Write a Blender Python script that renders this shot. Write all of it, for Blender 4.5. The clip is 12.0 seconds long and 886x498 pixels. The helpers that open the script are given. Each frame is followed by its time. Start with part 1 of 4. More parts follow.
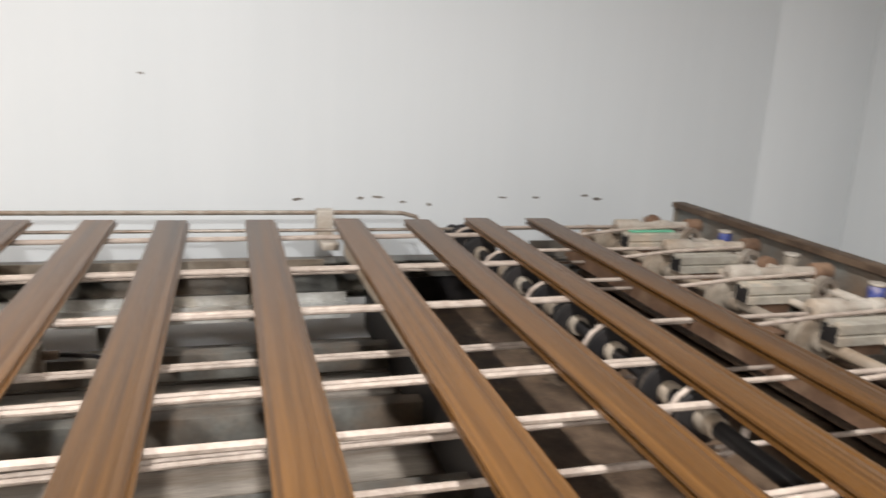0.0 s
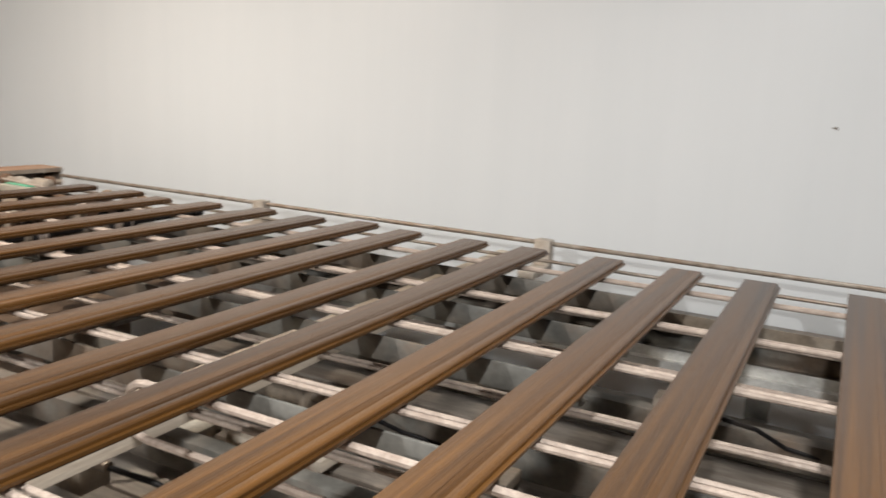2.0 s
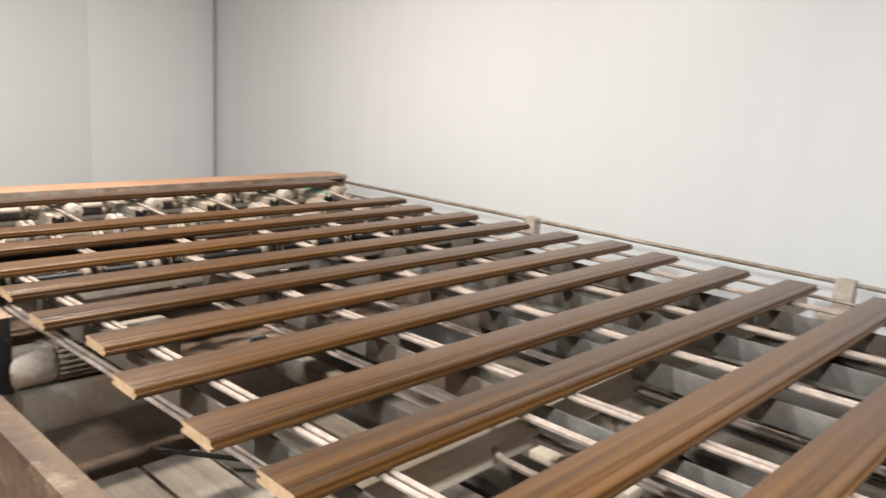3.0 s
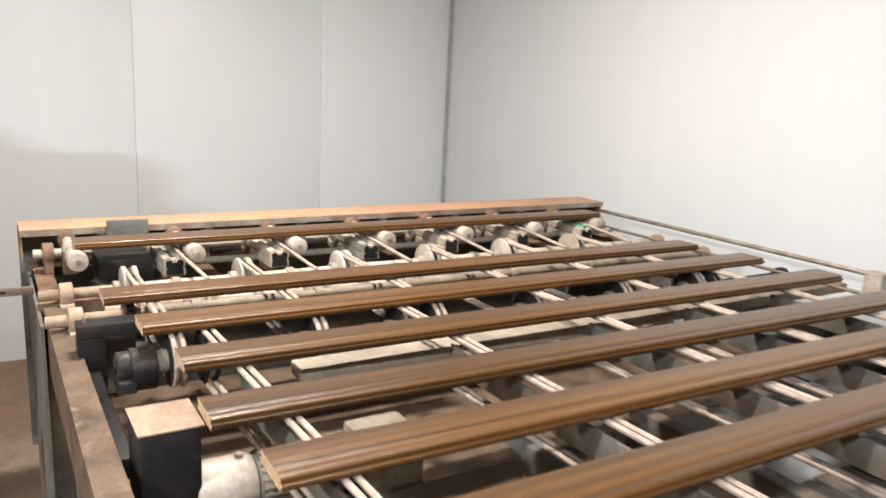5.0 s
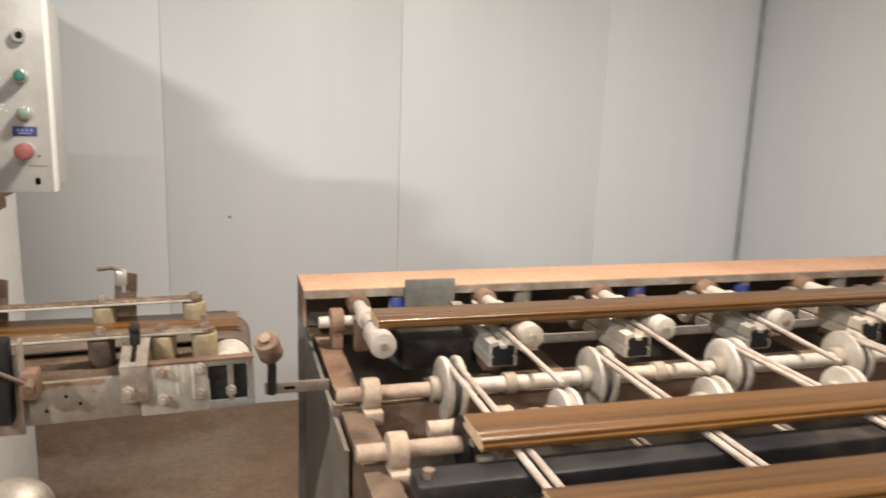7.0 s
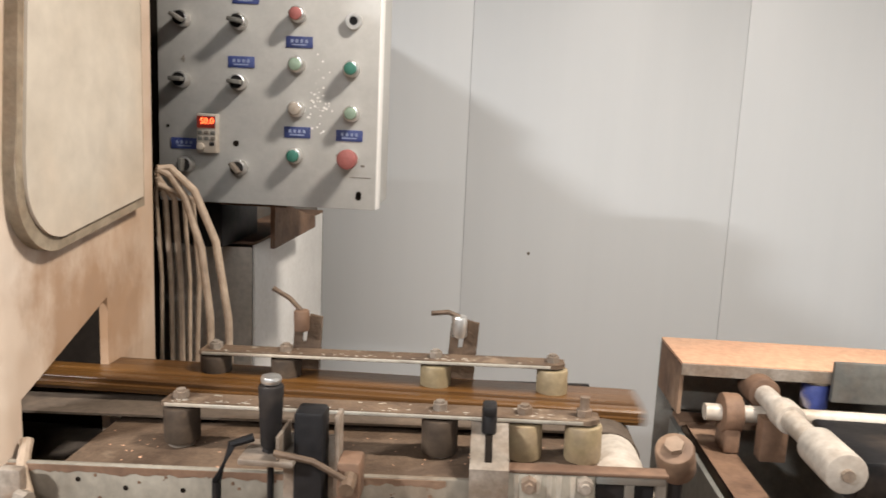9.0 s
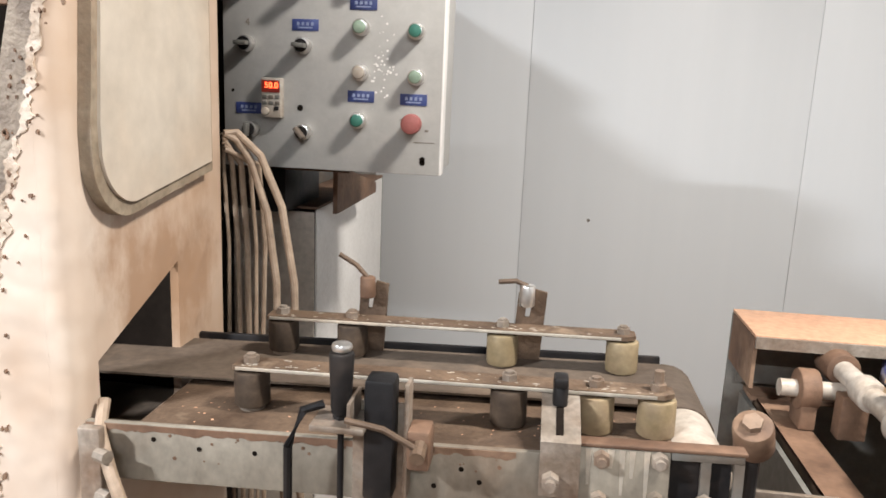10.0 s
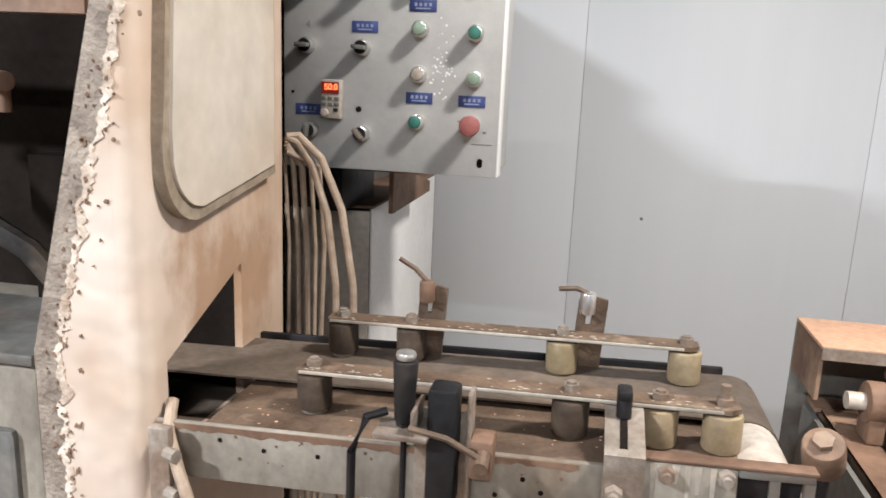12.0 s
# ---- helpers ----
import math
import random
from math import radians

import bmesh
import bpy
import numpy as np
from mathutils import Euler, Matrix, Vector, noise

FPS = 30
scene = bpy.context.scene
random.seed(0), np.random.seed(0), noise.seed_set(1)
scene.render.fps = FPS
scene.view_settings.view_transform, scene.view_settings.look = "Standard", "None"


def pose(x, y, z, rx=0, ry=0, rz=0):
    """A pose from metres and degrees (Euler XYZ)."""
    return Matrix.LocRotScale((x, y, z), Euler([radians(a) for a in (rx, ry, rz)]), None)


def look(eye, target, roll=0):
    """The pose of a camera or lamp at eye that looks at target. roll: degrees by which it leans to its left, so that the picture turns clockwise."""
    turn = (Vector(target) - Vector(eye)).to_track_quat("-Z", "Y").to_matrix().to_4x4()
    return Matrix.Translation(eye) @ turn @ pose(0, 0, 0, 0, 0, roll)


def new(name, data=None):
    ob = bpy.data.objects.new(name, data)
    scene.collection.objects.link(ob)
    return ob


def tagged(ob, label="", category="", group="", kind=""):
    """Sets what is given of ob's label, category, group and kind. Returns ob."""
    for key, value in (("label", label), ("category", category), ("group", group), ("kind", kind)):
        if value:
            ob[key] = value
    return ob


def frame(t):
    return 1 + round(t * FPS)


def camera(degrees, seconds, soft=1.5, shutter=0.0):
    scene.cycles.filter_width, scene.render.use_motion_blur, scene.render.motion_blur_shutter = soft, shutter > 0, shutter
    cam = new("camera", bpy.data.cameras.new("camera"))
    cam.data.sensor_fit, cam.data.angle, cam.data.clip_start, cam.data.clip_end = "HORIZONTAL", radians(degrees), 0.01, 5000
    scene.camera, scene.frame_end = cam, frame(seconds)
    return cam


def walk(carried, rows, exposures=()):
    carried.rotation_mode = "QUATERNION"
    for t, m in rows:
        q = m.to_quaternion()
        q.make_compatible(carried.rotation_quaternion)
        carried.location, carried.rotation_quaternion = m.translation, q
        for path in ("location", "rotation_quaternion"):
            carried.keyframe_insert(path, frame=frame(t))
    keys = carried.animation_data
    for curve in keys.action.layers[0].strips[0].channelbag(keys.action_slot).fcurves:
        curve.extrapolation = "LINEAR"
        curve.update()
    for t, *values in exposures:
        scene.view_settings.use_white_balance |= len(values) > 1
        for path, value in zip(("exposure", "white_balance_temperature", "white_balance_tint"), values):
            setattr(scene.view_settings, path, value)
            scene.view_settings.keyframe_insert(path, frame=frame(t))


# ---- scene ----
cam = camera(60.7, 12.0, 1.6, 0.35)
PATH = [
    (0, (-0.328, -3.791, 1.532), (1.530, -4.366, 1.067), 3.17),
    (0.5, (-0.281, -3.727, 1.511), (1.659, -3.875, 1.052), 2.82),
    (1, (-0.253, -3.606, 1.496), (1.690, -3.447, 1.048), 2.82),
    (1.5, (-0.223, -3.556, 1.502), (1.672, -3.090, 1.067), 2.80),
    (2, (-0.163, -3.571, 1.498), (1.581, -2.676, 1.101), 2.91),
    (2.5, (-0.284, -3.472, 1.558), (1.323, -2.357, 1.140), 3.18),
    (3, (-0.348, -3.352, 1.559), (1.088, -2.026, 1.139), 3.58),
    (4.8, (-0.095, -2.813, 1.540), (0.930, -1.150, 1.112), 2.78),
    (5, (-0.072, -2.672, 1.533), (0.950, -1.005, 1.111), 2.80),
    (5.5, (-0.043, -2.408, 1.502), (0.863, -0.668, 1.112), 2.20),
    (6, (-0.076, -2.251, 1.544), (0.774, -0.488, 1.135), 2.45),
    (6.5, (-0.099, -2.065, 1.501), (0.640, -0.246, 1.121), 2.24),
    (7, (-0.161, -1.865, 1.506), (0.381, 0.018, 1.108), 1.90),
    (7.5, (-0.192, -1.627, 1.462), (0.159, 0.309, 1.104), 2.29),
    (7.7, (-0.210, -1.527, 1.455), (0.066, 0.419, 1.086), 2.24),
    (9.3, (-0.346, -1.376, 1.413), (-0.517, 0.593, 1.103), 2.5),
    (9.5, (-0.351, -1.373, 1.412), (-0.551, 0.592, 1.099), 2.4),
    (10, (-0.353, -1.362, 1.417), (-0.601, 0.58, 1.005), 2.4),
    (10.5, (-0.362, -1.361, 1.432), (-0.633, 0.573, 0.999), 2.3),
    (11, (-0.354, -1.359, 1.433), (-0.655, 0.569, 0.993), 2.3),
    (11.5, (-0.354, -1.353, 1.429), (-0.682, 0.571, 0.992), 2.4),
    (12, (-0.375, -1.361, 1.434), (-0.739, 0.557, 0.997), 2.4),
]
walk(cam, [(t, look(e, g, r)) for t, e, g, r in PATH], [(0, 0.18, 6700, 10), (0.5, 0.08, 6750, 10), (1.2, -0.05, 6750, 10), (2, -0.2, 6750, 10), (2.5, -0.1, 6700, 10), (3, 0.0, 6650, 10), (5, 0.17, 6550, 10), (7, -0.06, 6800, 10), (7.6, -0.14, 6800, 10), (9.3, -0.02, 6550, 10), (9.5, 0.02, 6500, 10), (10.5, 0.05, 6200, 10), (12, 0.04, 6100, 10)])

# ---- light ----
world = bpy.data.worlds.new("world")
scene.world = world
world.use_nodes = True
world.node_tree.nodes["Background"].inputs[0].default_value = (0.95, 0.97, 1.0, 1)
world.node_tree.nodes["Background"].inputs[1].default_value = 0.3


def lamp(place, sx, sy, power, colour):
    data = bpy.data.lights.new("tube_glow", "AREA")
    data.shape, data.size, data.size_y = "RECTANGLE", sx, sy
    data.energy, data.color = power, colour
    ob = new("tube_glow", data)
    ob.matrix_world = pose(*place)
    return ob


WARM, NEUTRAL = (1.0, 0.93, 0.85), (0.965, 0.98, 1.0)
LAMPS = [((-0.25, -3.8, 3.0), 1.7, 123, NEUTRAL), ((0.6, -0.75, 2.85), 0.35, 95, WARM), ((-2.4, -2.2, 2.65), 0.3, 210, NEUTRAL)]
for place, length, power, colour in LAMPS:
    lamp(place, length, 0.12, power, colour)


# ---- materials ----
def mat(name, a, b, scale=12.0, rough=(0.45, 0.7), metal=0.0, bump=0.15, fine=90.0, dust=None, dust_amount=0.0, stretch=(1, 1, 1), coat=0.0, spread=0.12, over=0.35):
    """A two-tone surface with broad and fine variation, dust or stains in patches and a fine relief."""
    m = bpy.data.materials.new(name)
    m.use_nodes = True
    nt = m.node_tree
    N, L = nt.nodes, nt.links
    bs = N["Principled BSDF"]
    tc = N.new("ShaderNodeTexCoord")
    mp = N.new("ShaderNodeMapping")
    mp.inputs["Scale"].default_value = stretch
    info = N.new("ShaderNodeObjectInfo")
    shift = N.new("ShaderNodeVectorMath")
    shift.operation = "MULTIPLY_ADD"
    shift.inputs[1].default_value = (7.3, 3.1, 5.7)
    L.new(info.outputs["Random"], shift.inputs[0])
    L.new(tc.outputs["Object"], shift.inputs[2])
    L.new(shift.outputs[0], mp.inputs["Vector"])

    def noise_tex(s, detail, rough_):
        n = N.new("ShaderNodeTexNoise")
        n.inputs["Scale"].default_value, n.inputs["Detail"].default_value, n.inputs["Roughness"].default_value = s, detail, rough_
        L.new(mp.outputs["Vector"], n.inputs["Vector"])
        return n

    n1, n2 = noise_tex(scale, 6, 0.6), noise_tex(fine, 3, 0.55)
    ramp = N.new("ShaderNodeValToRGB")
    ramp.color_ramp.elements[0].position, ramp.color_ramp.elements[1].position = 0.35, 0.68
    ramp.color_ramp.elements[0].color, ramp.color_ramp.elements[1].color = (*a, 1), (*b, 1)
    L.new(n1.outputs["Fac"], ramp.inputs["Fac"])
    colour = ramp.outputs["Color"]
    if dust:
        n3 = noise_tex(scale * 0.35, 5, 0.7)
        r3 = N.new("ShaderNodeValToRGB")
        r3.color_ramp.elements[0].position, r3.color_ramp.elements[1].position = 0.62 - 0.35 * dust_amount, 0.72
        L.new(n3.outputs["Fac"], r3.inputs["Fac"])
        mx = N.new("ShaderNodeMixRGB")
        mx.inputs["Color2"].default_value = (*dust, 1)
        L.new(r3.outputs["Color"], mx.inputs["Fac"])
        L.new(colour, mx.inputs["Color1"])
        colour = mx.outputs["Color"]
    hsv = N.new("ShaderNodeHueSaturation")
    val = N.new("ShaderNodeMapRange")
    val.inputs["To Min"].default_value, val.inputs["To Max"].default_value = 1 - spread, 1 + spread
    L.new(info.outputs["Random"], val.inputs["Value"])
    L.new(val.outputs["Result"], hsv.inputs["Value"])
    L.new(colour, hsv.inputs["Color"])
    fx = N.new("ShaderNodeMixRGB")
    fx.blend_type, fx.inputs["Fac"].default_value = "OVERLAY", over
    L.new(hsv.outputs["Color"], fx.inputs["Color1"])
    L.new(n2.outputs["Fac"], fx.inputs["Color2"])
    L.new(fx.outputs["Color"], bs.inputs["Base Color"])
    rr = N.new("ShaderNodeMapRange")
    rr.inputs["To Min"].default_value, rr.inputs["To Max"].default_value = rough
    L.new(n1.outputs["Fac"], rr.inputs["Value"])
    L.new(rr.outputs["Result"], bs.inputs["Roughness"])
    bp = N.new("ShaderNodeBump")
    bp.inputs["Strength"].default_value, bp.inputs["Distance"].default_value = bump, 0.004
    L.new(n2.outputs["Fac"], bp.inputs["Height"])
    L.new(bp.outputs["Normal"], bs.inputs["Normal"])
    bs.inputs["Metallic"].default_value = metal
    if coat:
        bs.inputs["Coat Weight"].default_value, bs.inputs["Coat Roughness"].default_value = coat, 0.12
    return m


def glow(name, col, strength):
    m = bpy.data.materials.new(name)
    m.use_nodes = True
    b = m.node_tree.nodes["Principled BSDF"]
    b.inputs["Base Color"].default_value = (*col, 1)
    b.inputs["Emission Color"].default_value = (*col, 1)
    b.inputs["Emission Strength"].default_value = strength
    return m


BEIGE = (0.62, 0.5, 0.38)
WALL = mat("painted_steel_panel", (0.72, 0.74, 0.75), (0.73, 0.748, 0.757), 0.9, (0.4, 0.5), 0, 0.015, 2.0, stretch=(5, 5, 0.25), spread=0.0, over=0.08)
# The unseen west wall and the ceiling are darkened to cut bounce light
HALL = mat("dark_unseen_wall", (0.2, 0.19, 0.18), (0.3, 0.29, 0.27), 1.2, (0.6, 0.8), 0, 0.05)
CEIL = mat("ceiling_sheet", (0.3, 0.3, 0.3), (0.38, 0.38, 0.37), 1.0, (0.6, 0.8), 0, 0.05)
FLOOR = mat("dusty_concrete", (0.13, 0.08, 0.05), (0.21, 0.14, 0.095), 2.2, (0.75, 0.95), 0, 0.2, 60, (0.3, 0.25, 0.2), 0.35)
OAK = mat("varnished_oak", (0.042, 0.0175, 0.0043), (0.128, 0.0565, 0.0135), 8, (0.3, 0.42), 0, 0.3, 60, stretch=(0.09, 8, 8), coat=0.22, spread=0.3, over=0.35)
OAK_END = mat("cut_oak", (0.45, 0.3, 0.17), (0.6, 0.42, 0.26), 40, (0.6, 0.8))
CREAM = mat("dusty_cream_paint", (0.2, 0.165, 0.13), (0.36, 0.31, 0.25), 9, (0.55, 0.8), 0, 0.25, 80, (0.2, 0.14, 0.09), 0.55)
GREY = mat("worn_grey_paint", (0.085, 0.083, 0.075), (0.18, 0.174, 0.155), 7, (0.4, 0.65), 0, 0.2, 70, (0.15, 0.1, 0.065), 0.5)
RUST = mat("rusty_brown_steel", (0.09, 0.048, 0.028), (0.2, 0.115, 0.07), 8, (0.6, 0.85), 0, 0.3, 80, (0.3, 0.2, 0.13), 0.3)
TOPDUST = mat("wood_dust_on_sheet", (0.4, 0.22, 0.135), (0.5, 0.29, 0.18), 3, (0.7, 0.9), 0, 0.15, 90, (0.45, 0.31, 0.21), 0.3)
STEEL = mat("dusty_bare_steel", (0.2, 0.165, 0.13), (0.38, 0.33, 0.28), 18, (0.35, 0.6), 0.4, 0.2, 130, (0.2, 0.13, 0.085), 0.45)
WHITE = mat("dirty_white_plastic", (0.31, 0.265, 0.22), (0.5, 0.45, 0.39), 12, (0.4, 0.6), 0, 0.1, 90, (0.33, 0.25, 0.18), 0.45)
CLEAN = mat("white_paint", (0.72, 0.7, 0.67), (0.8, 0.78, 0.75), 12, (0.4, 0.55), 0, 0.05)
ALU = mat("aluminium_profile", (0.33, 0.295, 0.245), (0.5, 0.46, 0.39), 14, (0.4, 0.6), 0.3, 0.1, 90, BEIGE, 0.3)
BLACK = mat("black_steel", (0.008, 0.008, 0.009), (0.024, 0.021, 0.02), 8, (0.35, 0.6), 0, 0.15, 80, (0.07, 0.052, 0.04), 0.12)
RUBBER = mat("dark_rubber", (0.03, 0.028, 0.026), (0.08, 0.07, 0.06), 10, (0.6, 0.85), 0, 0.2, 90, (0.2, 0.15, 0.11), 0.3)
CORD = mat("dusty_round_cord", (0.28, 0.22, 0.18), (0.42, 0.345, 0.29), 30, (0.6, 0.8), 0, 0.15, 140)
BODY = mat("stained_cream_machine_paint", (0.6, 0.46, 0.35), (0.76, 0.67, 0.58), 3.2, (0.3, 0.45), 0, 0.55, 5.5, (0.45, 0.29, 0.18), 0.5, over=0.1)
BODY.node_tree.nodes["Bump"].inputs["Distance"].default_value = 0.03
WORN = mat("flaking_paint", (0.17, 0.13, 0.1), (0.37, 0.31, 0.245), 24, (0.6, 0.9), 0, 0.9, 140, (0.5, 0.42, 0.33), 0.2)
PUTTY = mat("crumbling_cream_paint", (0.5, 0.41, 0.32), (0.7, 0.61, 0.52), 45, (0.6, 0.85), 0, 1.0, 110, (0.3, 0.21, 0.14), 0.5)
DOOR = mat("grey_cream_door_paint", (0.42, 0.36, 0.285), (0.55, 0.49, 0.41), 3, (0.36, 0.52), 0, 0.1, 30, (0.5, 0.37, 0.26), 0.45, over=0.2)
RIM = mat("dusty_rubber_rim", (0.17, 0.13, 0.085), (0.3, 0.245, 0.18), 22, (0.5, 0.8), 0, 0.3, 90, (0.25, 0.18, 0.12), 0.25)
PANEL = mat("grey_enclosure_paint", (0.42, 0.41, 0.39), (0.48, 0.47, 0.445), 5, (0.4, 0.55), 0, 0.03, 70, (0.42, 0.38, 0.33), 0.2, over=0.12)
GRIME = mat("grimy_brown_steel", (0.06, 0.036, 0.022), (0.15, 0.098, 0.062), 14, (0.5, 0.8), 0.1, 0.35, 150, (0.3, 0.22, 0.15), 0.12)
CHROME = mat("dull_chrome", (0.6, 0.58, 0.55), (0.75, 0.73, 0.7), 30, (0.2, 0.4), 0.9, 0.05)
BELT = mat("dark_brown_belt", (0.075, 0.056, 0.042), (0.125, 0.096, 0.073), 8, (0.55, 0.75), 0, 0.2, 90, (0.17, 0.12, 0.085), 0.2)
YELLOW = mat("aged_polyurethane", (0.2, 0.15, 0.08), (0.3, 0.235, 0.14), 25, (0.4, 0.6), 0, 0.2, 90, (0.18, 0.125, 0.08), 0.5)
BROWNROLL = mat("dirty_brown_roller", (0.035, 0.025, 0.018), (0.085, 0.06, 0.042), 20, (0.5, 0.8), 0, 0.2)
BLUE = mat("blue_label", (0.028, 0.042, 0.15), (0.045, 0.065, 0.2), 30, (0.4, 0.5), 0, 0.05)
BLUECAP = mat("blue_plastic", (0.04, 0.06, 0.22), (0.08, 0.1, 0.3), 30, (0.4, 0.6), 0, 0.05, 90, BEIGE, 0.3)
LETTER = mat("white_print", (0.2, 0.24, 0.38), (0.28, 0.32, 0.46), 30)
GREEN = mat("green_button", (0.035, 0.16, 0.12), (0.055, 0.21, 0.16), 30, (0.4, 0.55))
GREENPAD = mat("green_belt_lining", (0.1, 0.35, 0.22), (0.15, 0.45, 0.3), 30, (0.5, 0.7))
PALEGREEN = mat("faded_green_button", (0.24, 0.33, 0.25), (0.32, 0.4, 0.31), 30, (0.35, 0.5))
RED = mat("faded_red_button", (0.28, 0.08, 0.074), (0.37, 0.13, 0.115), 30, (0.4, 0.55))
DIRT = mat("dark_scuff", (0.14, 0.12, 0.1), (0.26, 0.23, 0.2), 60, (0.8, 0.95))
# Near-black colour paints the shade of the machine's inside and of holes
DARK = mat("shade_black", (0.008, 0.006, 0.005), (0.018, 0.014, 0.011), 5, (0.8, 0.95))
TAN = mat("dust_caked_casting", (0.26, 0.185, 0.13), (0.4, 0.3, 0.22), 14, (0.65, 0.9), 0, 0.3, 90, (0.18, 0.11, 0.07), 0.4)
SHELF = mat("dust_grey_planks", (0.16, 0.135, 0.11), (0.3, 0.26, 0.22), 6, (0.7, 0.9), 0, 0.2, 70, (0.14, 0.1, 0.07), 0.35, stretch=(4, 0.5, 1))
GALV = mat("galvanised_sheet", (0.5, 0.49, 0.46), (0.66, 0.65, 0.62), 9, (0.35, 0.55), 0.4, 0.05, 90, (0.4, 0.34, 0.27), 0.3)
CABLE = mat("dusty_cable", (0.23, 0.165, 0.115), (0.34, 0.26, 0.19), 30, (0.5, 0.7), 0, 0.1)
SEAM = mat("seam_filler", (0.3, 0.32, 0.33), (0.42, 0.44, 0.45), 20, (0.5, 0.7))
WOODBEAM = mat("pale_timber", (0.5, 0.42, 0.33), (0.66, 0.58, 0.48), 10, (0.6, 0.8), 0, 0.2, 70, BEIGE, 0.3, stretch=(0.3, 3, 3))
COLUMN = mat("dusty_beige_sheet", (0.5, 0.44, 0.37), (0.6, 0.54, 0.47), 5, (0.6, 0.8), 0, 0.15, 70, (0.33, 0.25, 0.18), 0.3)
LED = glow("red_digits", (1.0, 0.1, 0.03), 6)
TUBE = glow("tube_diffuser", (1.0, 0.96, 0.9), 4)


def settle(m, centre, reach, colour, scale, cut, strength=1.0, stretch=(1, 1, 1)):
    """Caked wood dust in ragged patches round one place of a surface."""
    nt = m.node_tree
    N, L = nt.nodes, nt.links
    bs = N["Principled BSDF"]
    base = bs.inputs["Base Color"].links[0].from_socket
    geo = N.new("ShaderNodeNewGeometry")
    far = N.new("ShaderNodeVectorMath")
    far.operation = "DISTANCE"
    far.inputs[1].default_value = centre
    L.new(geo.outputs["Position"], far.inputs[0])
    near = N.new("ShaderNodeMapRange")
    near.inputs["From Min"].default_value, near.inputs["From Max"].default_value = reach * 0.2, reach
    near.inputs["To Min"].default_value, near.inputs["To Max"].default_value = 1.0, 0.0
    L.new(far.outputs["Value"], near.inputs["Value"])
    mp = N.new("ShaderNodeMapping")
    mp.inputs["Scale"].default_value = stretch
    L.new(geo.outputs["Position"], mp.inputs["Vector"])
    n = N.new("ShaderNodeTexNoise")
    n.inputs["Scale"].default_value, n.inputs["Detail"].default_value, n.inputs["Roughness"].default_value = scale, 7, 0.65
    L.new(mp.outputs["Vector"], n.inputs["Vector"])
    sm = N.new("ShaderNodeMath")
    sm.operation = "MULTIPLY_ADD"
    sm.inputs[1].default_value = 0.45
    L.new(near.outputs["Result"], sm.inputs[0])
    L.new(n.outputs["Fac"], sm.inputs[2])
    r = N.new("ShaderNodeMapRange")
    r.inputs["From Min"].default_value, r.inputs["From Max"].default_value = cut, cut + 0.22
    r.inputs["To Max"].default_value = strength
    L.new(sm.outputs[0], r.inputs["Value"])
    mx = N.new("ShaderNodeMixRGB")
    mx.inputs["Color2"].default_value = (*colour, 1)
    L.new(r.outputs["Result"], mx.inputs["Fac"])
    L.new(base, mx.inputs["Color1"])
    L.new(mx.outputs["Color"], bs.inputs["Base Color"])


# low gloss; for DARK it keeps the painted shade black
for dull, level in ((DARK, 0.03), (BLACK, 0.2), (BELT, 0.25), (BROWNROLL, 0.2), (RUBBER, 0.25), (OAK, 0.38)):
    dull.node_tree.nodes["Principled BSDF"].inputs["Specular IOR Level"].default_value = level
settle(BODY, (-0.86, -0.4, 1.17), 0.3, (0.3, 0.17, 0.09), 9, 0.72, 0.8, (1, 1, 0.6))
FRONT = mat("stained_grey_front_paint", (0.19, 0.165, 0.13), (0.29, 0.26, 0.21), 6, (0.4, 0.65), 0, 0.2, 70, (0.15, 0.1, 0.065), 0.4, stretch=(1.3, 1, 0.9))

